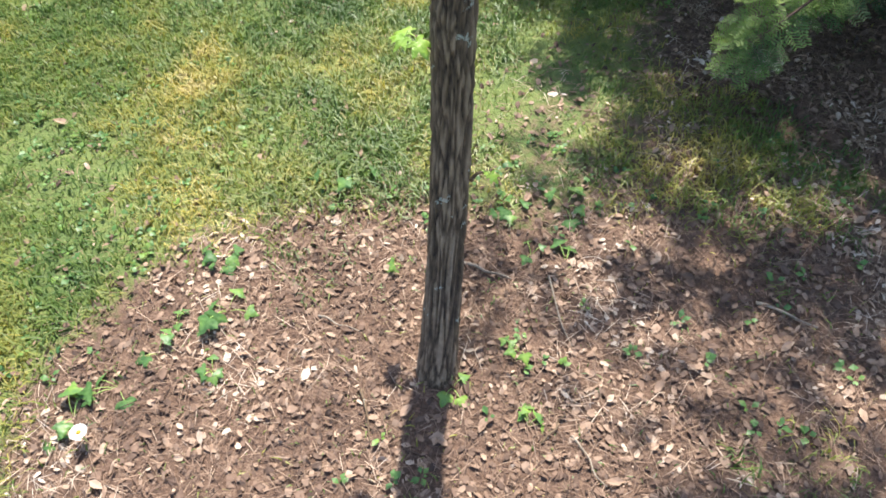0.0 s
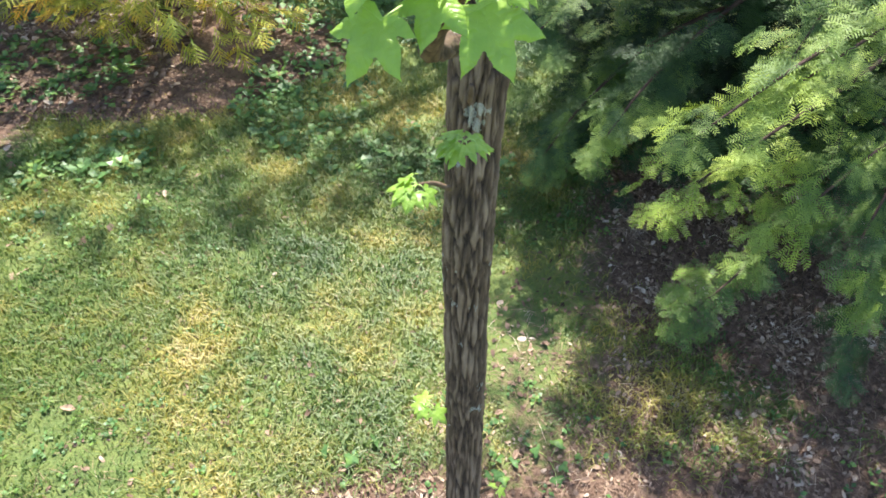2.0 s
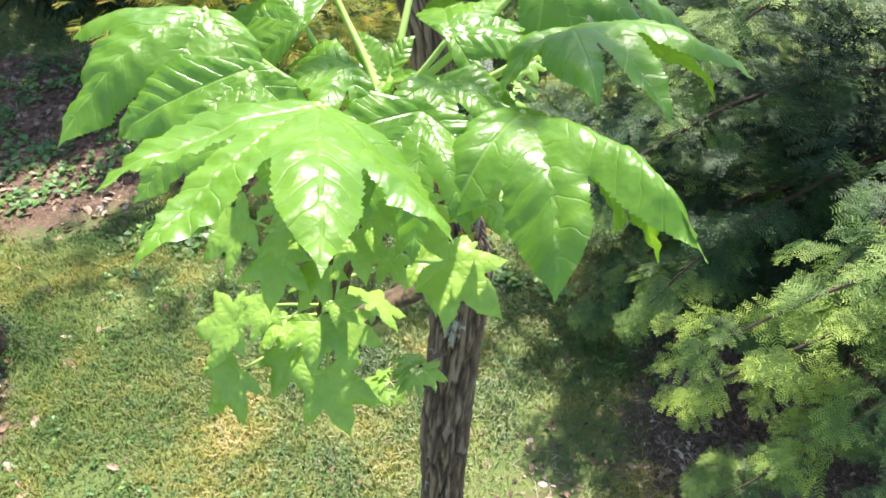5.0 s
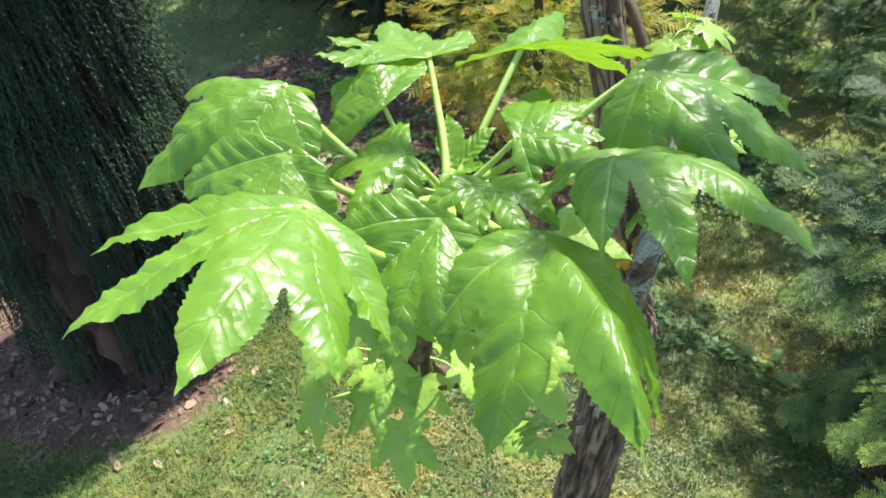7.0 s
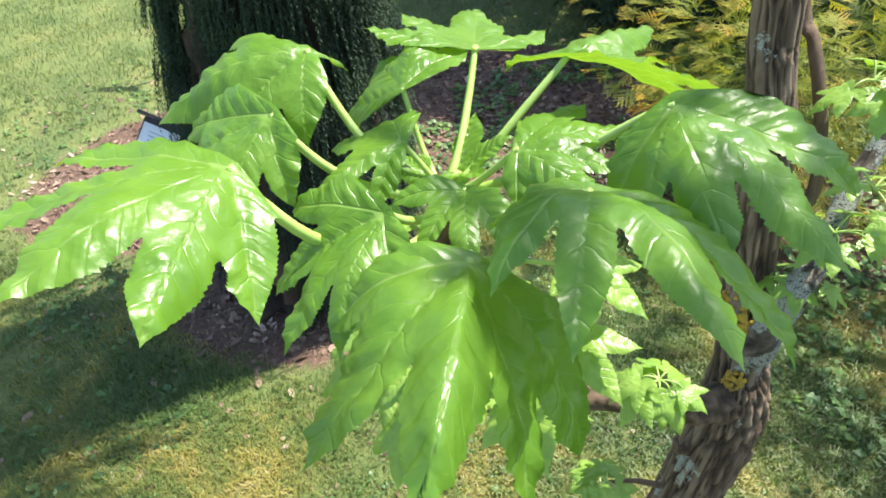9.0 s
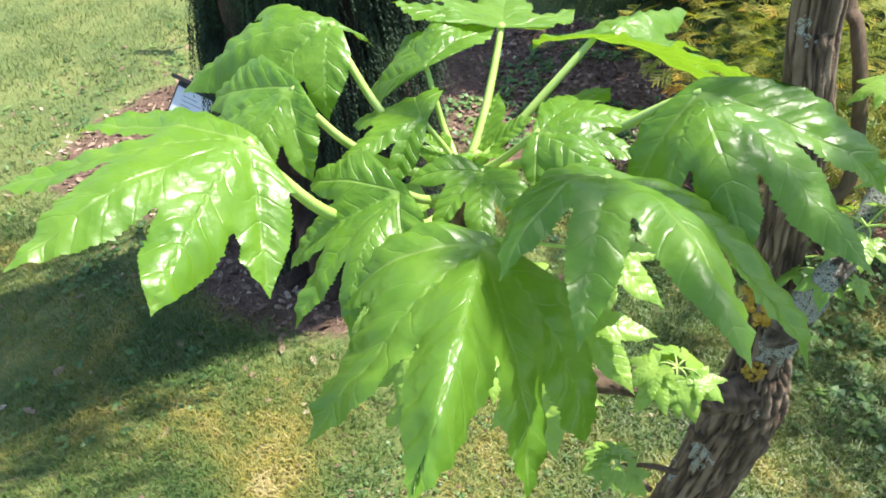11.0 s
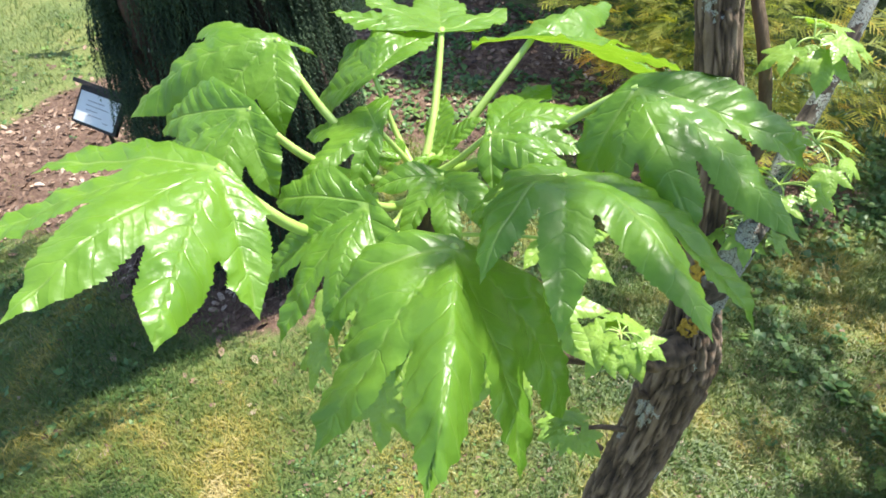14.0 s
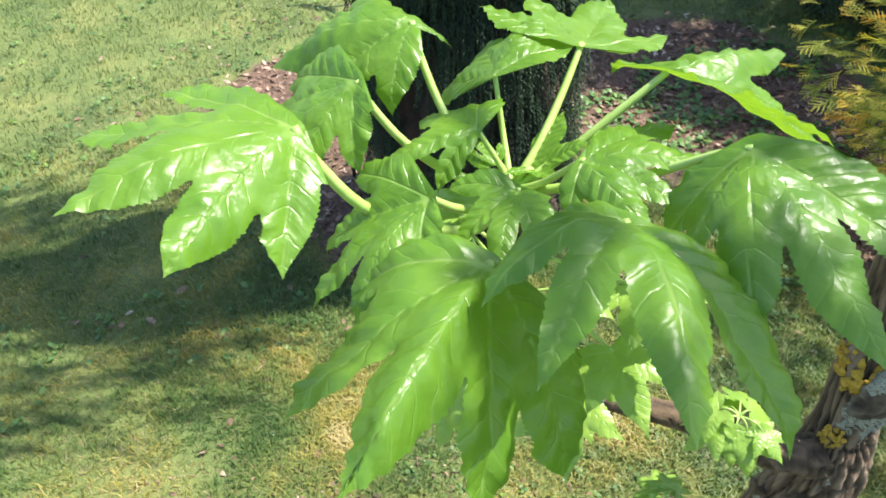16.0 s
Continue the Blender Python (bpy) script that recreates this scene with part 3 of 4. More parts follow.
chips("bark_mulch", -0.9, 2.2, -0.1, 2.5, 15000, 0.010, "brown bark mulch, dry needles and leaf scraps")
chips("far_litter", -4.2, -0.9, 0.3, 4.2, 2500, 0.022, "reddish litter round the conifer")


# ---- the sapling ----
sapling = thing("sapling_tree", "young tree with furrowed bark and fresh palmate leaves", "tree", (0.062, 0.656, 0.0))


def local(ob, p):
    return tuple(Vector(p) - ob.location)


def rows_in(ob, rows):
    return [(*local(ob, r[:3]), r[3]) for r in rows]


tube("trunk", rows_in(sapling, [(0.055, 0.635, -0.06, 0.042), (0.062, 0.66, 0.01, 0.034), (0.068, 0.79, 0.144, 0.031), (0.075, 0.88, 0.337, 0.031), (0.078, 0.93, 0.54, 0.032), (0.080, 0.972, 0.70, 0.033),
                                (0.081, 0.992, 0.83, 0.035), (0.0886, 1.028, 0.967, 0.035), (0.0929, 1.042, 1.045, 0.036), (0.0975, 1.050, 1.115, 0.036), (0.0926, 1.055, 1.173, 0.027), (0.078, 1.060, 1.239, 0.0225),
                                (0.0669, 1.065, 1.30, 0.0215), (0.052, 1.070, 1.412, 0.0195), (0.034, 1.075, 1.479, 0.019), (0.0245, 1.080, 1.52, 0.019), (0.0, 1.09, 1.70, 0.018), (-0.03, 1.10, 2.0, 0.016), (-0.06, 1.13, 2.4, 0.014), (-0.08, 1.16, 2.8, 0.006)]),
     BARK, sapling, 120, 28, 0.20, 17.0, 9, "deeply furrowed grey-brown bark", plates=95.0)
BOUGH = [(0.097, 1.030, 1.145, 0.021), (0.0956, 0.972, 1.178, 0.015), (0.0727, 0.940, 1.188, 0.0125), (0.0443, 0.900, 1.201, 0.0115), (0.030, 0.840, 1.235, 0.0105), (0.031, 0.780, 1.290, 0.010), (0.042, 0.742, 1.335, 0.0095), (0.049, 0.722, 1.375, 0.0090),
         (0.060, 0.713, 1.415, 0.0084), (0.076, 0.706, 1.460, 0.0078), (0.093, 0.699, 1.512, 0.0068), (0.103, 0.693, 1.544, 0.0062), (0.106, 0.692, 1.560, 0.006)]
bough = tube("bough", rows_in(sapling, BOUGH), TWIG_BARK, sapling, 20, 10, 0.30, 70, 5, "rough brown side bough rising to a leaf rosette", plates=190.0)
HUB = (0.1059, 0.6917, 1.5581)
O = sapling.location


def grown_leaf(foot, tips, via=(), parent=bough, hub=HUB, thick=0.0017, mat=LEAF, lift=0.003, **more):
    """A leaf on its stalk; via: places that the stalk passes between the hub and the blade."""
    b, h = Vector(foot), Vector(hub)
    way = [h, *(Vector(v) for v in via), b]
    if len(way) == 2:
        way = [h, h.lerp(b, 0.35) + Vector((0, 0, lift * 0.9)), h.lerp(b, 0.75) + Vector((0, 0, lift)), b]
    stalk([(*(p - O), thick * (1.45 - 0.55 * k / (len(way) - 1))) for k, p in enumerate(way)], parent)
    return palmate("leaf", b - O, [Vector(t) - O for t in tips], mat, parent, **more)


def rosette_leaf(base, normal, ahead, lobes, parent=bough, hub=HUB, lift=0.003, tone=0.5, seed=0, mat=LEAF, fine=1.0, thick=0.0016, sinus=0.5, arch=0.06, plump=0.30):
    return grown_leaf(base, [Vector(base) + t for t in lobed(normal, ahead, lobes)], (), parent, hub, thick, mat, lift, tone=tone, seed=seed, fine=fine, sinus=sinus, arch=arch, plump=plump, toothed=1.3)


# the rosette: foot of the blade, tips of the lobes
grown_leaf((0.1077, 0.6030, 1.6121), [(0.0543, 0.5538, 1.6061), (0.0828, 0.5227, 1.6098), (0.1354, 0.5234, 1.6174), (0.1627, 0.5528, 1.6039), (0.1525, 0.5864, 1.5821)],
           [(0.1130, 0.6688, 1.5471), (0.1203, 0.6273, 1.5744), (0.1146, 0.6086, 1.5991)], thick=0.0021, seed=1, full=0.8, tone=0.75, sinus=[0.42, 0.50, 0.60, 0.68], arch=0.05, plump=0.21)
grown_leaf((0.0704, 0.6349, 1.6059), [(0.0201, 0.6131, 1.5842), (0.0346, 0.5892, 1.5718), (0.0617, 0.5833, 1.5641), (0.0862, 0.6018, 1.5715), (0.0962, 0.6265, 1.5772)],
           [(0.0963, 0.6683, 1.5668), (0.0842, 0.6505, 1.5798), (0.0762, 0.6383, 1.5972)], seed=2, full=0.6, tone=0.6, sinus=0.66, arch=0.10)
grown_leaf((0.0381, 0.6692, 1.6130), [(0.0349, 0.6888, 1.5939), (-0.0196, 0.6562, 1.6020), (0.0005, 0.6048, 1.5846), (0.0362, 0.6113, 1.5694), (0.0676, 0.6478, 1.5846)],
           [(0.0937, 0.6837, 1.5644), (0.0680, 0.6742, 1.5800), (0.0463, 0.6694, 1.6023)], seed=3, full=0.6, tone=0.55, sinus=[0.5, 0.62, 0.66, 0.66], arch=0.09)
grown_leaf((0.0952, 0.6796, 1.5865), [(0.0576, 0.6992, 1.5716), (0.0511, 0.6669, 1.5672), (0.0916, 0.6374, 1.5725), (0.1088, 0.6555, 1.5686)],
           [(0.1022, 0.6884, 1.5691)], seed=4, full=0.6, tone=0.6, fine=0.8, sinus=0.5, arch=0.12, thick=0.0012)
grown_leaf((0.0699, 0.6976, 1.5964), [(0.0638, 0.7417, 1.6012), (0.0374, 0.7331, 1.6057), (0.0244, 0.7105, 1.5900), (0.0339, 0.6829, 1.5697)],
           [(0.0957, 0.6948, 1.5621), (0.0807, 0.6977, 1.5736)], seed=5, full=0.6, tone=0.6, fine=0.8, sinus=0.72, arch=0.05, thick=0.0013)
grown_leaf((0.0671, 0.7418, 1.6024), [(0.0558, 0.7976, 1.5925), (0.0029, 0.7937, 1.5926), (-0.0048, 0.7472, 1.6005), (0.0160, 0.7104, 1.6084)],
           [(0.0960, 0.7081, 1.5708), (0.0816, 0.7255, 1.5855)], seed=6, full=0.6, tone=0.8, sinus=0.60, arch=-0.04)
grown_leaf((0.1117, 0.7576, 1.6063), [(0.1585, 0.7691, 1.6147), (0.1671, 0.8045, 1.5926), (0.1418, 0.8342, 1.5647), (0.0974, 0.8343, 1.5983), (0.0705, 0.7572, 1.5880)],
           [(0.1080, 0.7129, 1.5713), (0.1098, 0.7353, 1.5888)], seed=7, full=0.6, tone=0.55, sinus=[0.6, 0.62, 0.55, 0.45], arch=0.03)
grown_leaf((0.1759, 0.7498, 1.6101), [(0.1738, 0.7217, 1.5761), (0.1948, 0.7158, 1.5792), (0.2288, 0.7180, 1.5828), (0.2545, 0.7508, 1.5779), (0.2355, 0.7834, 1.5846)],
           [(0.1195, 0.7055, 1.5652), (0.1446, 0.7275, 1.5825), (0.1653, 0.7449, 1.6020)], seed=8, full=0.9, tone=0.35, sinus=[0.80, 0.70, 0.62, 0.5], arch=0.12, plump=0.30)
grown_leaf((0.1857, 0.6970, 1.6000), [(0.1641, 0.6707, 1.5828), (0.2020, 0.6379, 1.6013), (0.2319, 0.6432, 1.5936), (0.2629, 0.6718, 1.5979), (0.2606, 0.7133, 1.5653)],
           [(0.1244, 0.6935, 1.5633), (0.1526, 0.6967, 1.5744), (0.1762, 0.6977, 1.5908)], seed=10, full=0.9, tone=0.4, sinus=[0.6, 0.55, 0.52, 0.5], arch=0.16, plump=0.25)
grown_leaf((0.1745, 0.6534, 1.5856), [(0.1514, 0.6094, 1.5631), (0.1946, 0.5765, 1.5608), (0.2420, 0.5838, 1.5825), (0.2358, 0.6261, 1.5387), (0.2221, 0.6652, 1.5190)],
           [(0.1293, 0.6826, 1.5592), (0.1560, 0.6670, 1.5682)], seed=11, full=1.0, tone=0.4, sinus=[0.7, 0.58, 0.54, 0.6], arch=0.14, thick=0.002, plump=0.36)
grown_leaf((0.1349, 0.6455, 1.5874), [(0.0930, 0.6264, 1.5749), (0.1100, 0.6046, 1.5537), (0.1402, 0.5945, 1.5517), (0.1629, 0.6041, 1.5570), (0.1649, 0.6330, 1.5667)],
           [(0.1194, 0.6757, 1.5633), (0.1295, 0.6585, 1.5749)], seed=9, full=0.6, tone=0.5, sinus=0.58, arch=0.12)
grown_leaf((0.1351, 0.6819, 1.5815), [(0.1173, 0.6581, 1.5755), (0.1454, 0.6501, 1.5690), (0.1683, 0.6596, 1.5688), (0.1709, 0.6774, 1.5720)],
           [(0.1177, 0.6889, 1.5675)], seed=12, full=0.6, tone=0.45, fine=0.8, sinus=0.52, arch=0.14, thick=0.0013)
grown_leaf((0.1361, 0.7085, 1.5901), [(0.1515, 0.6945, 1.5754), (0.1825, 0.7122, 1.5854), (0.1719, 0.7317, 1.5869), (0.1587, 0.7556, 1.5928), (0.1212, 0.7610, 1.5868)],
           [(0.1195, 0.7000, 1.5697)], seed=13, full=0.6, tone=0.4, fine=0.9, sinus=[0.7, 0.62, 0.55, 0.5], arch=0.05, thick=0.0014)
grown_leaf((0.1041, 0.7028, 1.5657), [(0.1067, 0.6875, 1.5693), (0.1214, 0.7056, 1.5719), (0.1160, 0.7232, 1.5825), (0.0873, 0.7245, 1.5824)], seed=14, full=0.6, tone=0.7, fine=0.6, sinus=0.55, arch=0.02, thick=0.001)
grown_leaf((0.0989, 0.6883, 1.5689), [(0.0897, 0.6925, 1.5740), (0.0824, 0.6801, 1.5750), (0.0948, 0.6728, 1.5734)], seed=15, full=0.6, tone=0.8, fine=0.5, sinus=0.5, thick=0.001)


def small_leaf(parent, base, hub, size, seed, droop=0.55, tone=0.6):
    """A small five-lobed leaf that hangs outward from its stalk."""
    r = random.Random(seed)
    out = Vector(base) - Vector(hub)
    out.z = 0
    out = out.normalized() if out.length > 1e-4 else Vector((1, 0, 0))
    out = Matrix.Rotation(r.uniform(-0.5, 0.5), 3, "Z") @ out
    s = droop + r.uniform(-0.25, 0.25)
    n = Vector((out.x * math.sin(s), out.y * math.sin(s), math.cos(s))) + Vector((r.uniform(-0.15, 0.15), r.uniform(-0.15, 0.15), 0))
    f = out * math.cos(s) - Vector((0, 0, math.sin(s)))
    k = size
    lob = [(-98 + r.uniform(-8, 8), 0.55 * k, 0.10 * k), (-50, 0.86 * k, 0.04 * k), (r.uniform(-4, 4), k, 0.06 * k), (50, 0.86 * k, 0.04 * k), (98 + r.uniform(-8, 8), 0.55 * k, 0.10 * k)]
    return rosette_leaf(base, n, f, lob, parent, hub, 0.004, seed=seed, mat=LEAF_SMALL, fine=0.5, thick=0.0007, tone=tone + r.uniform(-0.15, 0.15), sinus=0.56, arch=0.08, plump=0.33)


def leaf_tuft(parent, hub, count, spread, size, seed, low=-0.5, high=0.6, toward=None):
    r = random.Random(seed)
    for k in range(count):
        w = 2 * math.pi * (k + r.uniform(-0.3, 0.3)) / count
        el = r.uniform(low, high)
        d = Vector((math.cos(w) * math.cos(el), math.sin(w) * math.cos(el), math.sin(el)))
        if toward is not None:
            d = (d + Vector(toward)).normalized()
        small_leaf(parent, Vector(hub) + d * spread * r.uniform(0.40, 0.75), hub, size * r.uniform(0.75, 1.15), seed * 50 + k)


CLUMP = [  # base, foot of the stalk (None: the nearest place on the bough), normal, way, reach
    ((0.055, 0.685, 1.354), None, (0.05, -0.78, 0.62), (0.40, -0.50, -0.75), 0.055),
    ((-0.004, 0.675, 1.354), None, (-0.32, -0.70, 0.64), (-0.50, -0.38, -0.72), 0.050),
    ((-0.005, 0.691, 1.385), None, (-0.37, -0.57, 0.73), (-0.90, 0.05, -0.42), 0.050),
    ((0.016, 0.701, 1.470), None, (-0.48, -0.48, 0.74), (-0.71, -0.29, -0.64), 0.052),
    ((0.039, 0.687, 1.457), None, (-0.11, -0.65, 0.75), (-0.06, -0.75, -0.65), 0.040),
    ((0.050, 0.695, 1.393), None, (0.00, -0.53, 0.85), (0.07, -0.85, -0.53), 0.042),
    ((0.030, 0.694, 1.361), None, (-0.11, -0.65, 0.75), (-0.30, -0.66, -0.64), 0.044),
    ((0.020, 0.694, 1.404), None, (-0.21, -0.52, 0.83), (-0.80, -0.40, -0.40), 0.036),
    ((0.074, 0.678, 1.522), None, (-0.20, -0.10, 0.96), (-0.99, -0.05, -0.18), 0.050),
    ((0.065, 0.688, 1.502), None, (-0.10, -0.40, 0.91), (-0.77, -0.57, -0.28), 0.034),
    ((0.102, 0.669, 1.513), None, (0.10, -0.20, 0.97), (0.87, -0.45, -0.19), 0.034),
    ((0.131, 0.720, 1.434), None, (0.25, -0.50, 0.83), (0.75, -0.30, -0.58), 0.058),
    ((0.150, 0.730, 1.482), None, (0.30, -0.30, 0.90), (0.70, 0.10, -0.70), 0.050),
    ((0.146, 0.738, 1.519), None, (0.30, -0.10, 0.93), (0.80, 0.25, -0.50), 0.046),
    ((0.118, 0.700, 1.492), None, (0.10, -0.45, 0.88), (0.55, -0.50, -0.65), 0.042),
    ((0.112, 0.735, 1.420), None, (0.30, -0.40, 0.85), (0.55, 0.10, -0.80), 0.050),
    ((0.078, 0.664, 1.449), None, (0.10, -0.50, 0.86), (0.81, -0.46, -0.37), 0.022),
    ((0.094, 0.668, 1.498), None, (0.10, -0.60, 0.80), (0.30, -0.70, -0.60), 0.032),
    ((0.046, 0.684, 1.483), None, (-0.30, -0.30, 0.90), (0.26, -0.94, -0.23), 0.030)]
for k, (b, h, n, f, size) in enumerate(CLUMP):
    size *= 0.88
    w = random.Random(700 + k)
    if h is None:
        h = min((Vector(p[:3]) for p in glide(BOUGH, 6)), key=lambda p: (p - Vector(b) + Vector((0, 0, 0.018))).length)
    a0, a1 = w.uniform(40, 54), w.uniform(86, 104)
    rosette_leaf(b, n, f, [(-a1, 0.55 * size, 0.06 * size), (-a0, w.uniform(0.78, 0.95) * size, 0.02 * size), (0, size, 0.05 * size), (a0, w.uniform(0.78, 0.95) * size, 0.02 * size), (a1, 0.55 * size, 0.06 * size)],
                 hub=h, lift=0.001, seed=700 + k, mat=LEAF_SMALL, fine=0.6, thick=0.0009, tone=w.uniform(0.4, 0.9), sinus=0.60, arch=0.10, plump=0.34)
leaf_tuft(bough, (0.050, 0.720, 1.385), 5, 0.050, 0.036, 3, -0.6, 0.3, (0.0, 0.4, 0))
leaf_tuft(bough, (0.072, 0.709, 1.450), 4, 0.050, 0.030, 4, 0.0, 0.6)

side_bough = tube("side_bough", rows_in(sapling, [(0.0926, 1.055, 1.170, 0.020), (0.1051, 1.050, 1.229, 0.017), (0.111, 1.055, 1.265, 0.015), (0.1175, 1.065, 1.300, 0.0125), (0.116, 1.085, 1.316, 0.011), (0.105, 1.130, 1.3635, 0.009), (0.1017, 1.170, 1.409, 0.008), (0.090, 1.250, 1.500, 0.006)]),
                  LICHEN_BARK, sapling, 24, 10, 0.25, 40, 6, "side bough crusted with pale grey lichen", plates=150.0)
leaf_tuft(side_bough, (0.1196, 1.0906, 1.3491), 7, 0.05, 0.034, 6, -0.3, 0.5, (0.2, -0.2, 0))
leaf_tuft(side_bough, (0.1310, 1.1062, 1.3936), 6, 0.045, 0.034, 7, -0.3, 0.5, (0.2, 0, 0))
leaf_tuft(side_bough, (0.1105, 1.0749, 1.2948), 5, 0.035, 0.032, 17, -0.3, 0.5)
thin_bough = tube("thin_bough", rows_in(sapling, [(0.066, 1.066, 1.335, 0.010), (0.080, 1.085, 1.355, 0.007), (0.0878, 1.100, 1.373, 0.0062), (0.0703, 1.110, 1.4323, 0.006), (0.0418, 1.120, 1.4875, 0.0058), (0.0213, 1.130, 1.5066, 0.0055), (-0.01, 1.140, 1.60, 0.005)]), TWIG_BARK, sapling, 8, 8, 0.2, 60, label="thin upright bough")
leaf_tuft(thin_bough, (0.0979, 1.1159, 1.4757), 6, 0.040, 0.034, 8, -0.3, 0.5, (0.6, 0.2, 0))
low_shoot = tube("low_shoot", rows_in(sapling, [(0.0644, 0.9443, 1.1764, 0.0059), (0.0801, 0.9208, 1.2215, 0.0039), (0.0955, 0.9071, 1.2645, 0.0029)]), TWIG_BARK, sapling, 8, 6, 0.2, 60)
leaf_tuft(low_shoot, (0.0973, 0.9052, 1.2705), 8, 0.028, 0.036, 9, -0.6, 0.3)
snag = tube("broken_snag", rows_in(sapling, [(0.0835, 1.0318, 1.0485, 0.0069), (0.0806, 0.9977, 1.0733, 0.0049), (0.0799, 0.9881, 1.0980, 0.0029)]), TWIG_BARK, sapling, 8, 6, 0.2, 60)
for k, (foot, hub, count, size, pull) in enumerate((((0.055, 0.985, 0.94), (0.012, 0.96, 0.972), 5, 0.034, (-0.7, -0.3, 0)), ((0.055, 0.91, 0.48), (0.018, 0.92, 0.505), 4, 0.036, (-0.8, -0.3, 0)),
                                                  ((0.085, 0.975, 1.03), (0.065, 0.90, 1.085), 7, 0.032, (-0.2, -0.3, 0)), ((0.108, 0.86, 0.27), (0.128, 0.86, 0.29), 2, 0.020, (0.8, -0.3, 0)))):
    sprout = tube("stem_sprout", rows_in(sapling, [(*foot, 0.004), (*((np.array(foot) + hub) / 2 + (0, 0, 0.006)), 0.003), (*hub, 0.002)]), TWIG_BARK, sapling, 6, 5)
    leaf_tuft(sprout, hub, count, 0.022, size, 10 + k, -0.6, 0.4, pull)


# unseen leaves added higher up the tree to shade part of the rosette
unseen_shade_bough = tube("unseen_shade_bough", rows_in(sapling, [(-0.052, 1.12, 2.30, 0.010), (0.00, 1.17, 2.42, 0.008), (0.11, 1.23, 2.54, 0.006), (0.23, 1.28, 2.63, 0.004)]), TWIG_BARK, sapling, 10, 6, 0.2, 60)
for k, (hub, count, size) in enumerate((((0.262, 1.365, 2.66), 4, 0.054), ((0.285, 1.300, 2.66), 4, 0.054), ((0.255, 1.235, 2.64), 3, 0.048), ((0.312, 1.335, 2.67), 4, 0.054))):
    leaf_tuft(unseen_shade_bough, hub, count, 0.06, size, 31 + k, 0.1, 0.5)


def lichen_patch(at, out, size, seed):
    """A crusty rosette of small lobes on the bark."""
    r = random.Random(seed)
    o = Vector(out).normalized()
    a = o.cross(Vector((0, 0, 1))).normalized()
    b = a.cross(o)
    verts, faces = [], []
    for k in range(26):
        w, d = r.uniform(0, 6.28), size * math.sqrt(r.random())
        c = Vector(at) - O + a * math.cos(w) * d * 0.8 + b * math.sin(w) * d - o * (d * d / 0.06)
        q = size * r.uniform(0.16, 0.30)
        s = len(verts)
        verts.append(tuple(c + o * 0.0035))
        for i in range(7):
            ww = 2 * math.pi * i / 7
            verts.append(tuple(c + (a * math.cos(ww) + b * math.sin(ww)) * q * r.uniform(0.7, 1.2) + o * r.uniform(-0.001, 0.004)))
        faces += [(s, s + 1 + i, s + 1 + (i + 1) % 7) for i in range(7)]
    link_mesh("lichen", verts, faces, LICHEN, sapling, label="orange-yellow crusty lichen")


lichen_patch((0.0875, 1.038, 1.252), (0.32, -0.85, 0.35), 0.021, 1)
lichen_patch((0.070, 1.039, 1.262), (-0.1, -0.95, 0.2), 0.013, 2)
lichen_patch((0.103, 1.027, 1.186), (0.3, -0.9, 0.3), 0.012, 3)


# ---- conifers and shrubs ----
def crown(name, parent, mat, templates, centre, radii, n, size, hollow=0.55, sag=0.25, label="", lowest=0.06, seed=1, tone=0.45):
    """Sprays through the outer part of an uneven ellipsoid, pointing outward and slightly down; tone is lighter further
    out and towards spray tips.
    """
    r = np.random.default_rng(seed)
    d = r.normal(size=(n, 3))
    d /= np.linalg.norm(d, axis=1)[:, None]
    swell = np.array([1 + 0.35 * noise.noise(Vector(v * 2.1 + seed)) + 0.22 * noise.noise(Vector(v * 5.3 + seed)) for v in d])
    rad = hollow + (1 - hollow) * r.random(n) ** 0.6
    p = np.asarray(centre) + d * np.asarray(radii) * (rad * swell)[:, None]
    ok = p[:, 2] > lowest
    p, d, rad = p[ok], d[ok], rad[ok]
    m = len(p)
    ways = d * np.array((1, 1, 0.35)) + r.normal(0, 0.30, (m, 3)) + np.array((0, 0, -sag))
    ups = np.tile((0.0, 0.0, 1.0), (m, 1)) + r.normal(0, 0.25, (m, 3))
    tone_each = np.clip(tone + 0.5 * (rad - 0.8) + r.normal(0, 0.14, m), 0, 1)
    pts, tones = scatter(templates, p, ways, ups, size * r.uniform(0.7, 1.25, m), tone_each)
    return tris_mesh(name, pts - np.array(parent.location), tones, mat, parent, label)


tr = np.random.default_rng(21)
FIR = [needle_frond(tr, 0.085, 5, 0.0125, 0.35, 0.75) for _ in range(6)]
YOUNG_FIR = [needle_frond(tr, 0.105, 5, 0.0180, 0.30, 0.75, 0.0016) for _ in range(6)]
LACE = [needle_frond(tr, 0.12, 10, 0.0048, 0.45, 0.75) for _ in range(4)]
HANG = [hang_frond(tr, 0.17, 0.013) for _ in range(4)]


